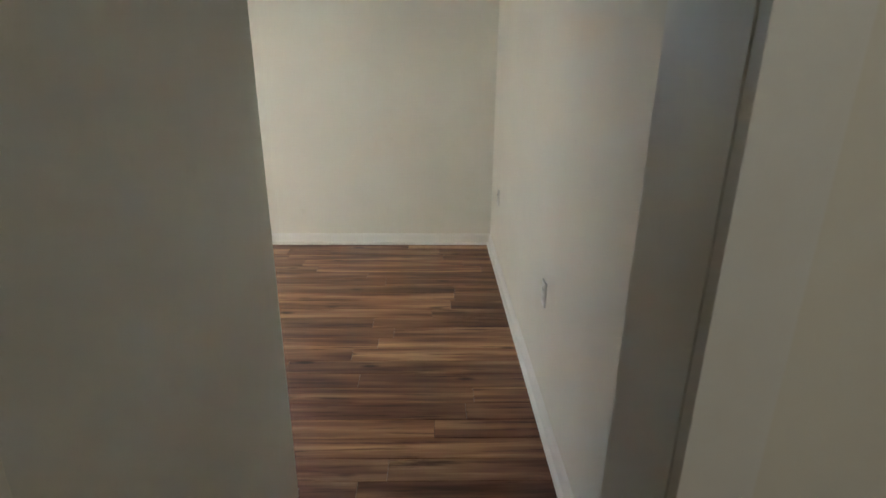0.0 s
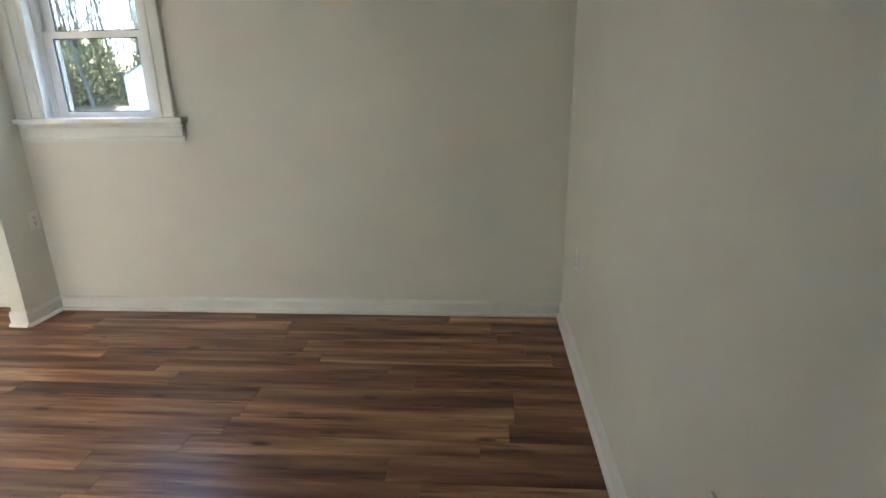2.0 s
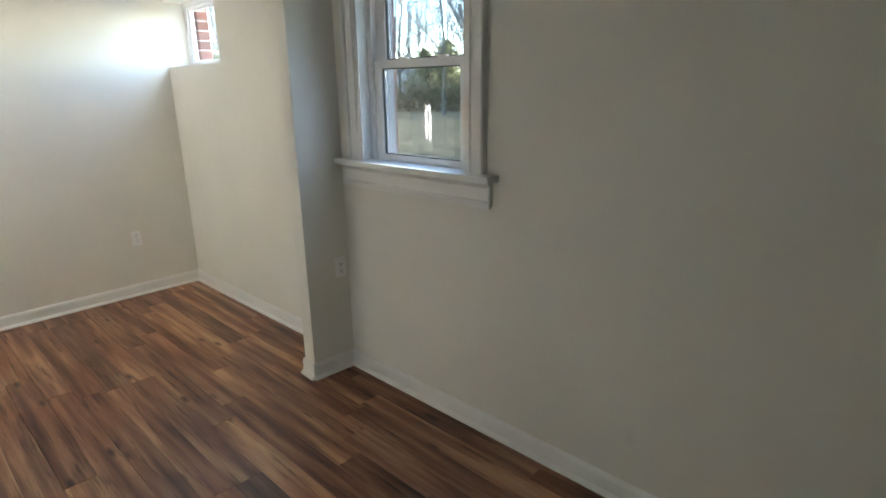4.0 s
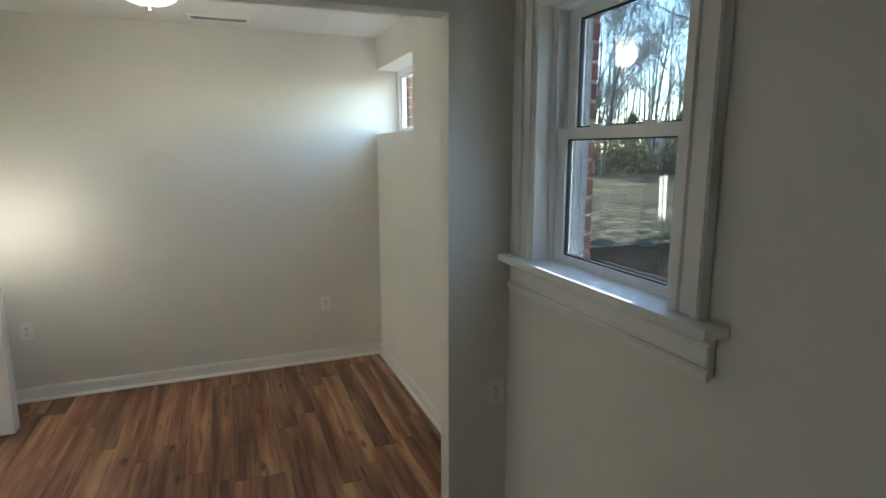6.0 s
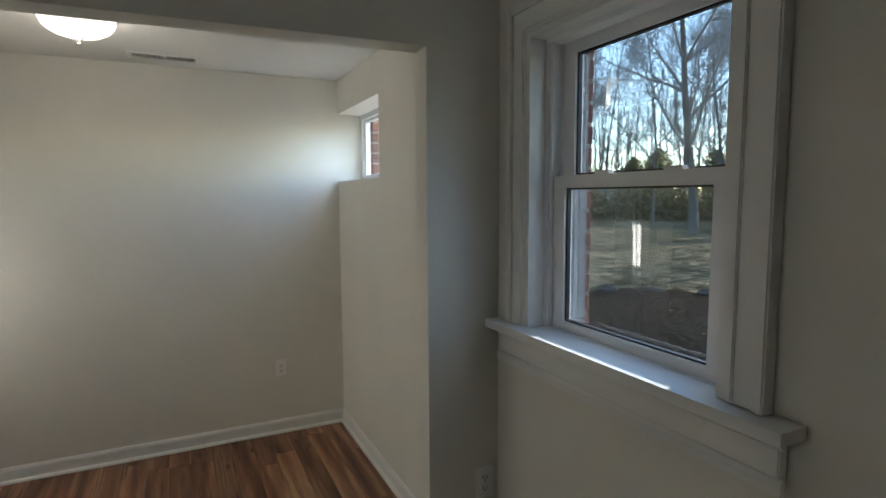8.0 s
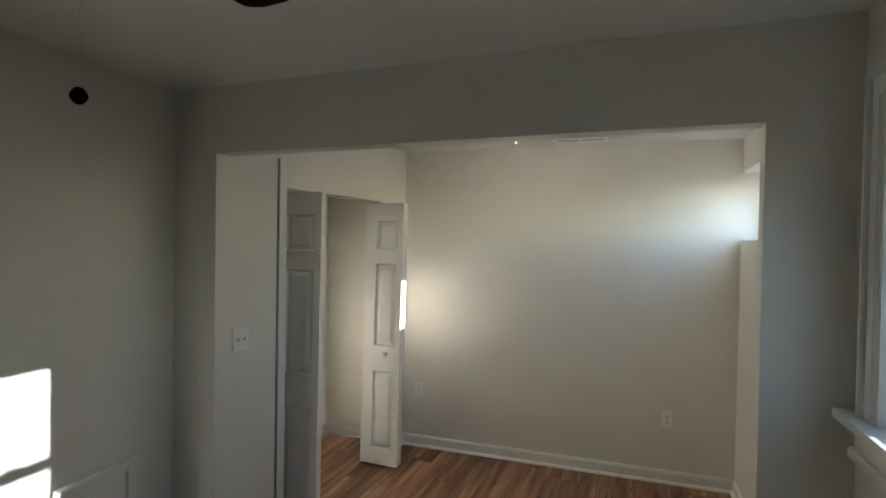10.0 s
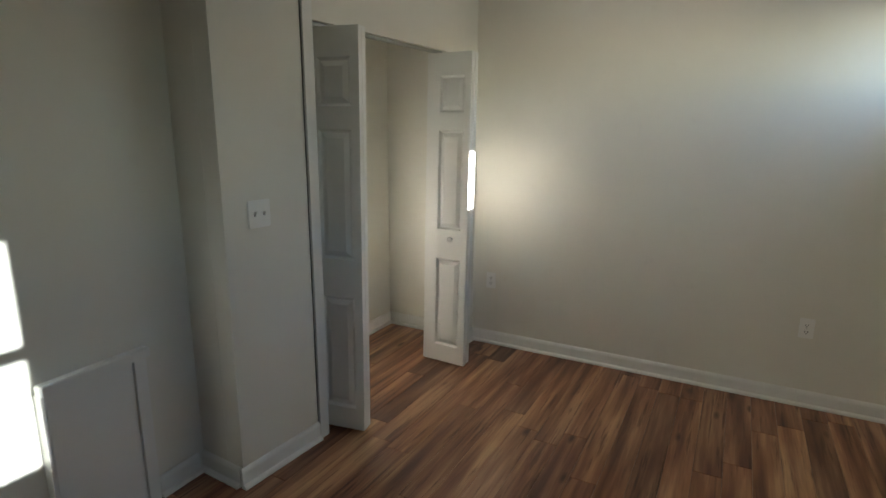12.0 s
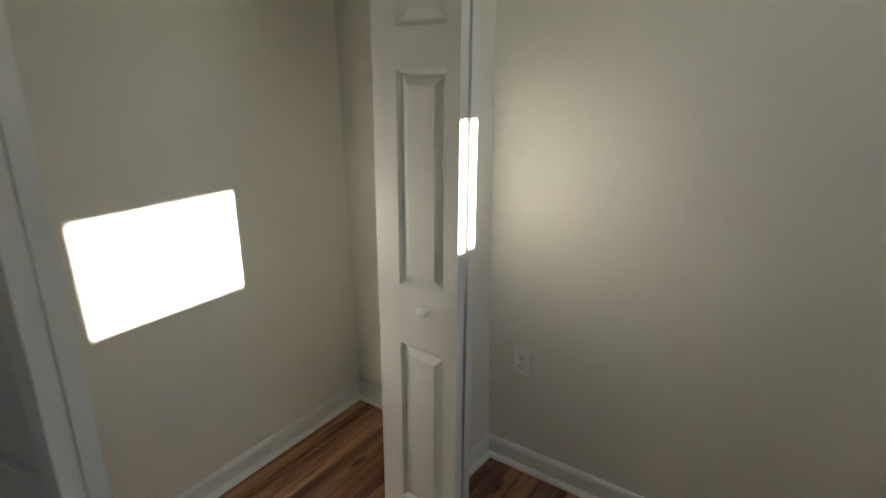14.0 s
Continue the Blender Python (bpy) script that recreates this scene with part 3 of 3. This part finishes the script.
def ceiling_fan():
    fan = empty("ceiling_fan", pose(-1.0, 2.17, H))
    tagged(fan, "dark bronze ceiling fan with walnut blades and a pull chain", "fan")
    part("canopy", lathe(bmesh.new(), [(0.07, 0.0), (0.068, -0.02), (0.045, -0.045), (0.02, -0.055)], 28), M_BRONZE, fan, smooth=True)
    part("downrod", lathe(bmesh.new(), [(0.013, -0.05), (0.013, -0.11)], 14), M_BRONZE, fan)
    part("motor_housing", lathe(bmesh.new(), [(0.03, -0.10), (0.09, -0.11), (0.115, -0.14), (0.115, -0.21), (0.085, -0.238), (0.045, -0.247)], 36), M_BRONZE, fan, smooth=True)
    part("switch_housing", lathe(bmesh.new(), [(0.045, -0.247), (0.045, -0.262), (0.03, -0.270)], 28), M_BRONZE, fan, smooth=True)
    for k in range(5):
        a = 192 + 72 * k
        bm = bmesh.new()
        out = [(0.155, -0.050), (0.20, -0.058), (0.50, -0.066), (0.525, -0.052), (0.54, -0.02), (0.54, 0.03), (0.525, 0.056), (0.50, 0.066), (0.20, 0.058), (0.155, 0.050)]
        lo = [bm.verts.new((x, y, -0.003)) for x, y in out]
        hi = [bm.verts.new((x, y, 0.003)) for x, y in out]
        bm.faces.new(lo[::-1]), bm.faces.new(hi)
        for i in range(len(out)):
            bm.faces.new((lo[i], lo[(i + 1) % len(out)], hi[(i + 1) % len(out)], hi[i]))
        bl = part("blade", bm, M_BLADE, fan, "dark walnut blade")
        bl.matrix_basis = pose(0, 0, -0.250, 0, 0, a) @ pose(0, 0, 0, -11, 0, 0)
        br = part("blade_iron", soft_box(0.07, 0.21, -0.014, 0.014, 0.004, 0.010, 0.002), M_BRONZE, fan)
        br.matrix_basis = pose(0, 0, -0.250, 0, 0, a) @ pose(0, 0, 0, -11, 0, 0)
    ch = bmesh.new()
    for k in range(42):
        bmesh.ops.create_icosphere(ch, subdivisions=1, radius=0.0017, matrix=Matrix.Translation((0.0, 0.036, -0.266 - 0.0042 * k)))
    part("pull_chain", ch, M_PLATE, fan, "thin beaded metal pull chain")
    part("pull", lathe(bmesh.new(), [(0.0015, -0.440), (0.003, -0.444), (0.003, -0.450), (0.0015, -0.453)], 12, at=(0.0, 0.036, 0)), M_PLATE, fan, smooth=True)
    part("pull_cord", lathe(bmesh.new(), [(0.0006, -0.453), (0.0006, -0.575)], 6, at=(0.0, 0.036, 0)), M_PLATE, fan)
    part("fob", lathe(bmesh.new(), [(0.001, -0.5735), (0.0045, -0.5750), (0.0080, -0.5800), (0.0085, -0.5830), (0.0080, -0.5860), (0.0045, -0.5905), (0.0008, -0.5920)], 18, at=(0.0, 0.036, 0)), M_BLADE, fan, "round dark wooden pull fob", smooth=True)



ceiling_fan()

# ---- outside ----
GZ = -0.45
gb = boxes((-400, 400, YOUT + 0.1, 600, GZ - 0.5, GZ), (-400, 400, -300, YOUT + 0.1, GZ - 0.5, GZ - 0.004))
structure(mesh("ground", gb, M_LAWN), "dry winter lawn with paler and darker patches", "ground")

rnd = random.Random(11)


def sheet(name, cx, cy, rx, ry, z, m, seed, n=48):
    """A flat irregular patch of ground."""
    bm = bmesh.new()
    ring = []
    for k in range(n):
        a = 2 * math.pi * k / n
        f = 1 + 0.22 * noise.noise(Vector((2.2 * math.cos(a), 2.2 * math.sin(a), seed)))
        ring.append(bm.verts.new((cx + rx * f * math.cos(a), cy + ry * f * math.sin(a), z)))
    lo = [bm.verts.new((v.co.x, v.co.y, z - 0.03)) for v in ring]
    bm.faces.new(ring)
    for k in range(n):
        bm.faces.new((lo[k], lo[(k + 1) % n], ring[(k + 1) % n], ring[k]))
    return mesh(name, bm, m)


structure(sheet("soil_bed", -5.6, 9.0, 5.2, 4.4, GZ + 0.015, M_SOIL, 3.1), "dark bare soil bed strewn with leaves", "soil")

for k in range(9):
    a = radians(66 + 12.5 * k)
    bm = bmesh.new()
    bmesh.ops.create_icosphere(bm, subdivisions=2, radius=1.0)
    sx, sy, sz = rnd.uniform(0.20, 0.36), rnd.uniform(0.14, 0.22), rnd.uniform(0.08, 0.14)
    for v in bm.verts:
        f = 1 + 0.25 * noise.noise(v.co * 1.6 + Vector((k * 7.1, 0, 0)))
        v.co = Vector((v.co.x * sx, v.co.y * sy, v.co.z * sz)) * f
    st = mesh("edging_stone", bm, M_STONE, smooth=True)
    tagged(st, "rounded grey field stone at the soil bed's edge", "stone", group="edging stones")
    st.matrix_world = pose(-5.6 + 5.0 * math.cos(a), 9.0 + 4.3 * math.sin(a), GZ + 0.02, 0, 0, rnd.uniform(0, 180))

bm = bmesh.new()
for k in range(1500):
    a, r = rnd.uniform(0, 2 * math.pi), math.sqrt(rnd.random())
    x, y = -6.5 + 8.0 * r * math.cos(a), 11.8 + 7.5 * r * math.sin(a)
    if y < YOUT + 0.3:
        continue
    s, t0 = rnd.uniform(0.025, 0.055), rnd.uniform(0, 6.28)
    c_, s_ = math.cos(t0) * s, math.sin(t0) * s
    z = GZ + 0.022
    bm.faces.new([bm.verts.new(p) for p in ((x - c_, y - s_, z), (x + 0.5 * s_, y - 0.5 * c_, z + s * 0.5), (x + c_, y + s_, z + 0.004), (x - 0.5 * s_, y + 0.5 * c_, z + s * 0.3))])
tagged(mesh("fallen_leaves", bm, M_LEAF), "dry fallen leaves scattered over the soil and lawn", "leaves", kind="stuff")


class Tubes:
    """Tapered tubes gathered into one mesh."""

    def __init__(self):
        self.v, self.f = [], []

    def add(self, pts, radii, n):
        base = len(self.v)
        for k, (p, r) in enumerate(zip(pts, radii)):
            d = (pts[min(k + 1, len(pts) - 1)] - pts[max(k - 1, 0)]).normalized()
            u = d.orthogonal().normalized()
            w_ = d.cross(u)
            for j in range(n):
                a = 2 * math.pi * j / n
                self.v.append(p + u * (r * math.cos(a)) + w_ * (r * math.sin(a)))
        for k in range(len(pts) - 1):
            for j in range(n):
                a, b_ = base + k * n + j, base + k * n + (j + 1) % n
                self.f.append((a, b_, b_ + n, a + n))

    def object(self, name, m, parent):
        me = bpy.data.meshes.new(name)
        me.from_pydata([tuple(p) for p in self.v], [], self.f)
        me.materials.append(m)
        ob = new(name, me)
        ob.parent = parent
        return ob


def limb(r_, p, d, length, radius, segs, wob, up):
    pts, radii = [p.copy()], [radius]
    for k in range(segs):
        d = (d + Vector((r_.uniform(-wob, wob), r_.uniform(-wob, wob), r_.uniform(-wob, wob) + up))).normalized()
        p = p + d * (length / segs)
        pts.append(p.copy())
        radii.append(radius * (1 - 0.82 * (k + 1) / segs))
    return pts, radii


def bare_tree(seed, height, girth, forks, label):
    r_ = random.Random(seed)
    tree = empty("bare_tree")
    tagged(tree, label, "tree", group="bare trees")
    trunk, crown = Tubes(), Tubes()
    pts, radii = limb(r_, Vector((0, 0, -0.1)), Vector((r_.uniform(-0.06, 0.06), r_.uniform(-0.06, 0.06), 1)), height, girth, 12, 0.06, 0.05)
    radii[0] *= 1.35
    trunk.add(pts, radii, 9)

    def branch(p, d, length, radius, level):
        q, rr = limb(r_, p, d, length, radius, 5 if level < 2 else 3, 0.22, 0.07)
        crown.add(q, rr, 5 if level == 0 else (4 if level == 1 else 3))
        if level >= 3:
            return
        n = (8, 8, 6)[level]
        for k in range(n):
            i = r_.uniform(0.22, 0.97) * (len(q) - 1)
            a, f = int(i), i - int(i)
            if a >= len(q) - 1:
                a, f = len(q) - 2, 1.0
            at = q[a].lerp(q[a + 1], f)
            dd = (q[a + 1] - q[a]).normalized()
            side = dd.orthogonal().normalized()
            side.rotate(Matrix.Rotation(r_.uniform(0, 6.283), 3, dd))
            nd = (dd * r_.uniform(0.55, 1.0) + side * r_.uniform(0.5, 0.9) + Vector((0, 0, 0.18))).normalized()
            branch(at, nd, length * r_.uniform(0.36, 0.60), max(rr[a] * 0.52, 0.008), level + 1)

    for k in range(forks):
        i = r_.uniform(0.22, 0.96) * 12
        a = min(int(i), 11)
        ang = k * 2.4 + r_.uniform(-0.5, 0.5)
        rise = r_.uniform(0.7, 1.5)
        d = Vector((math.cos(ang), math.sin(ang), rise)).normalized()
        branch(pts[a], d, height * r_.uniform(0.26, 0.44) * (1.15 - 0.5 * a / 12), radii[a] * 0.62, 0)
    trunk.object("trunk", M_BARK, tree)
    crown.object("crown", M_TWIG, tree)
    return tree


oak = bare_tree(3, 19, 0.26, 14, "tall leafless grey-barked tree on the winter lawn")
oak.matrix_world = pose(-22.3, 28.4, GZ)
slim = bare_tree(8, 17, 0.12, 11, "slender leafless tree at the lawn's far side")
slim.matrix_world = pose(-29.5, 33.0, GZ)
twin = bare_tree(15, 15, 0.14, 12, "leafless spreading tree at the lawn's far side")
twin.matrix_world = pose(-36.5, 30.0, GZ, 0, 4, 30)
spots = [(slim, -26.8, 37.5, 70, 1.05), (twin, -31.0, 43.0, 140, 1.0), (slim, -41.0, 39.0, 200, 1.1), (twin, -21.5, 46.0, 250, 1.1), (slim, -15.5, 43.5, 20, 1.0),
         (twin, -50.0, 41.0, 80, 1.2), (slim, -34.0, 52.0, 110, 1.25), (oak, -44.5, 54.0, 90, 0.95), (twin, -26.5, 57.0, 10, 1.25),
         (twin, -12.5, 54.0, 220, 1.2), (slim, -54.0, 28.0, 45, 1.1), (oak, -60.0, 46.0, 210, 0.95)]
for src, x, y, turn, s in spots:
    copy_thing(src, pose(x, y, GZ, 0, 0, turn) @ Matrix.Diagonal((s, s, s, 1)))


def evergreen(seed, height, spread, label):
    r_ = random.Random(seed)
    tree = empty("evergreen_tree")
    tagged(tree, label, "tree", group="evergreen trees")
    tr_ = Tubes()
    tr_.add([Vector((0, 0, -0.1)), Vector((0.05, 0, height * 0.5)), Vector((0, 0.05, height * 0.97))], [0.14, 0.09, 0.02], 7)
    tr_.object("trunk", M_BARK, tree)
    v, f = [], []
    for k in range(2400):
        z = height * (0.06 + 0.94 * r_.random() ** 1.2)
        lim = spread * (1 - (z / height) ** 1.6) ** 0.7 * (0.8 + 0.9 * noise.noise(Vector((z * 1.1, 2.0 * math.cos(k * 0.7), 2.0 * math.sin(k * 0.7) + seed))))
        a, rad = (k * 0.7) % 6.2832, lim * r_.uniform(0.25, 1.1)
        c = Vector((rad * math.cos(a), rad * math.sin(a), z))
        s = r_.uniform(0.10, 0.24)
        b0 = len(v)
        for j in range(4):
            v.append(tuple(c + Vector((r_.uniform(-s, s), r_.uniform(-s, s), r_.uniform(-s, s) * 0.8))))
        f += [(b0, b0 + 1, b0 + 2), (b0, b0 + 2, b0 + 3)]
    me = bpy.data.meshes.new("crown")
    me.from_pydata(v, [], f)
    me.materials.append(M_NEEDLE)
    cr = new("crown", me)
    cr.parent = tree
    return tree


ev = evergreen(5, 5.2, 2.7, "bushy olive-green evergreen at the lawn's far edge")
ev.matrix_world = pose(-30.0, 43.5, GZ)
for x, y, s, t0 in ((-27.0, 45.0, 0.9, 40), (-41.0, 42.5, 1.1, 90), (-47.5, 36.0, 1.0, 10), (-20.0, 46.5, 1.0, 200), (-36.0, 48.0, 1.2, 270), (-53.0, 33.0, 1.2, 120), (-33.0, 45.5, 1.0, 60), (-38.5, 43.0, 1.15, 15), (-44.5, 39.5, 1.05, 75), (-24.0, 48.5, 1.2, 33),
                   (-29.0, 50.0, 1.3, 190), (-50.0, 36.5, 1.25, 300), (-16.0, 49.0, 1.15, 145), (-42.0, 47.0, 1.3, 222), (-56.0, 29.0, 1.2, 12)):
    copy_thing(ev, pose(x, y, GZ, 0, 0, t0) @ Matrix.Diagonal((s, s, s, 1)))

# far woods and underbrush: nobody could count them
woods, brush = Tubes(), Tubes()
for k in range(380):
    az, dist = radians(rnd.uniform(8, 78)), rnd.uniform(62, 115)
    p = Vector((-dist * math.sin(az), dist * math.cos(az), GZ - 0.1))
    hgt = rnd.uniform(13, 23)
    pts, radii = limb(rnd, p, Vector((0, 0, 1)), hgt, rnd.uniform(0.07, 0.15), 6, 0.08, 0.05)
    woods.add(pts, radii, 4)
    for j in range(16):
        i = rnd.randint(1, 5)
        ang = rnd.uniform(0, 6.283)
        q, rr = limb(rnd, pts[i], Vector((math.cos(ang), math.sin(ang), rnd.uniform(0.5, 1.4))).normalized(), hgt * rnd.uniform(0.14, 0.3), radii[i] * 0.45, 3, 0.2, 0.05)
        woods.add(q, rr, 3)
w_ob = woods.object("far_woods", M_TWIG, None)
tagged(w_ob, "distant leafless woods behind the lawn", "woods", kind="stuff")
v, f = [], []
for k in range(26000):
    az, dist = radians(rnd.uniform(8, 78)), rnd.uniform(50, 60)
    hmax = 2.9 + 3.4 * noise.noise(Vector((az * 13, dist * 0.15, 4.0)))
    c = Vector((-dist * math.sin(az), dist * math.cos(az), GZ + hmax * rnd.random() ** 1.3))
    s = rnd.uniform(0.12, 0.30)
    b0 = len(v)
    for j in range(3):
        v.append(tuple(c + Vector((rnd.uniform(-s, s), rnd.uniform(-s, s), rnd.uniform(-s, s)))))
    f.append((b0, b0 + 1, b0 + 2))
me = bpy.data.meshes.new("underbrush")
me.from_pydata(v, [], f)
me.materials.append(M_BRUSH)
tagged(new("underbrush", me), "tangled dry underbrush along the lawn's edge", "shrubs", kind="stuff")


def gable(name, m, w_, d, eave, ridge, label, category, siding, over=0.2):
    """A small gabled building; its gable end looks along -y."""
    e = empty(name, m)
    tagged(e, label, category)
    bm = bmesh.new()
    prof = [(-w_ / 2, -0.2), (w_ / 2, -0.2), (w_ / 2, eave), (0, ridge), (-w_ / 2, eave)]
    a = [bm.verts.new((x, 0, z)) for x, z in prof]
    b_ = [bm.verts.new((x, d, z)) for x, z in prof]
    bm.faces.new(a), bm.faces.new(b_[::-1])
    for k in range(5):
        bm.faces.new((a[k], a[(k + 1) % 5], b_[(k + 1) % 5], b_[k]))
    body = part("wall", bm, siding, e)
    n = int(eave / 0.2)
    for k in range(n):
        part("clapboard", boxes((-w_ / 2, w_ / 2, -0.018, -0.002, 0.2 * k, 0.2 * k + 0.185)), siding, body)
    for s in (-1, 1):
        bm = bmesh.new()
        sl = (ridge - eave) / (w_ / 2)
        x1 = s * (w_ / 2 + over)
        z1 = eave - sl * over
        q = [(0, -over, ridge + 0.02), (x1, -over, z1 + 0.02), (x1, d + over, z1 + 0.02), (0, d + over, ridge + 0.02)]
        lo = [bm.verts.new(p) for p in q]
        hi = [bm.verts.new((x, y, z + 0.10)) for x, y, z in q]
        bm.faces.new(lo), bm.faces.new(hi)
        for k in range(4):
            bm.faces.new((lo[k], lo[(k + 1) % 4], hi[(k + 1) % 4], hi[k]))
        part("roof", bm, M_ROOF, e)
    return e


shed = gable("garden_shed", pose(-20.9, 35.2, GZ, 0, 0, 24), 3.1, 3.6, 2.05, 3.05, "pale blue-white clapboard garden shed with a gable roof", "shed", M_SIDING, 0.08)
dr = part("door", boxes((-0.55, 0.55, -0.045, -0.02, 0.05, 1.75)), M_VINYL, shed, "plain white shed door")
part("gable_vent", boxes((-0.16, 0.16, -0.03, 0.0, 2.35, 2.60)), M_ROOF, shed)
house = gable("distant_house", pose(-58.0, 60.0, GZ, 0, 0, 55), 9.0, 9, 3.6, 6.4, "distant pale house with a grey gabled roof", "house", M_SIDING)
for x in (-2.4, 0.2, 2.6):
    wd = part("window", boxes((x - 0.45, x + 0.45, -0.06, -0.02, 1.0, 2.3)), M_VINYL, house)
    part("pane", boxes((x - 0.36, x + 0.36, -0.066, -0.061, 1.08, 2.22)), M_BLACKSEAL, wd)

# ---- brick veneer ----
BY0, BY1 = 3.605, 3.700
brick_wall = mesh("wall_brick", boxes(
    (-6.0, -4.719, BY0 + 0.080, BY1 + 0.068, GZ, 2.9), (-3.87, -2.459, BY0 + 0.036, BY1 - 0.004, GZ, 2.9), (-1.696, 1.2, BY0, BY1 - 0.004, GZ, 2.9),
    (-4.719, -3.87, BY0 + 0.036, BY1 - 0.004, GZ, 1.73), (-4.719, -3.87, BY0 + 0.036, BY1 - 0.004, 2.225, 2.9),
    (-2.459, -1.696, BY0, BY1 - 0.004, GZ, 1.155), (-2.459, -1.696, BY0, BY1 - 0.004, 2.15, 2.9)), M_MORTAR)
structure(brick_wall, "red brick outer wall with pale mortar joints", "wall")
bm = soft_box(0, 0.198, 0, 0.092, 0, 0.060, 0.003, 1)
long_me = bpy.data.meshes.new("brick")
bm.to_mesh(long_me)
bm.free()
long_me.materials.append(M_BRICK)
bm = soft_box(0, 0.094, 0, 0.092, 0, 0.060, 0.003, 1)
half_me = bpy.data.meshes.new("brick")
bm.to_mesh(half_me)
bm.free()
half_me.materials.append(M_BRICK)


def bricks_left_of(x_edge, z0, z1, across, y0=0.0):
    k, z = 0, z0
    while z < z1:
        x = x_edge
        first = True
        while x > x_edge - across:
            me = half_me if (first and k % 2) else long_me
            ln = 0.094 if me is half_me else 0.198
            p = new("brick", me)
            p.parent = brick_wall
            p.location = (x - ln, BY1 - 0.092 + y0 + rnd.uniform(-0.001, 0.001), z)
            x -= ln + 0.0105
            first = False
        z += 0.0725
        k += 1


bricks_left_of(-2.455, 1.16, 2.16, 0.6)
bricks_left_of(-4.715, 1.735, 2.24, 0.4, 0.072)

# ---- floor ----
fl = mesh("floor", boxes((XB - 0.1, XR + 0.1, -0.42, YN + 0.1, -0.15, -0.010), (-1.4, 1.4, -2.7, -0.42, -0.15, -0.010)), M_GROOVE)
structure(fl, "brown wood-grain laminate plank floor", "floor")
PW, PL, GAP = 0.122, 1.215, 0.0012
rng = random.Random(4)
full = None


def plank_mesh(length, width):
    bm = boxes((0, length, 0, width, -0.012, 0.0))
    top = [e for e in bm.edges if all(v.co.z > -0.001 for v in e.verts)]
    bmesh.ops.bevel(bm, geom=top, offset=0.0012, segments=1, affect="EDGES")
    me = bpy.data.meshes.new("plank")
    bm.to_mesh(me)
    bm.free()
    me.materials.append(M_PLANK)
    return me


full = plank_mesh(PL - GAP, PW - GAP)


def lay(x0, x1, y0, y1):
    y = y0
    while y < y1 - 0.01:
        wd = min(PW, y1 - y)
        x = x0 - rng.uniform(0.0, PL)
        while x < x1:
            a, b_ = max(x, x0), min(x + PL, x1)
            if b_ - a > 0.02:
                me = full if (b_ - a > PL - 1e-6 and wd == PW) else plank_mesh(b_ - a - GAP, wd - GAP)
                p = new("plank", me)
                p.parent = fl
                p.location = (a, y, 0)
            x += PL
        y += wd


lay(XB, XR, 0.225, YN2)
lay(-0.9, 0.9, -2.2, 0.225)
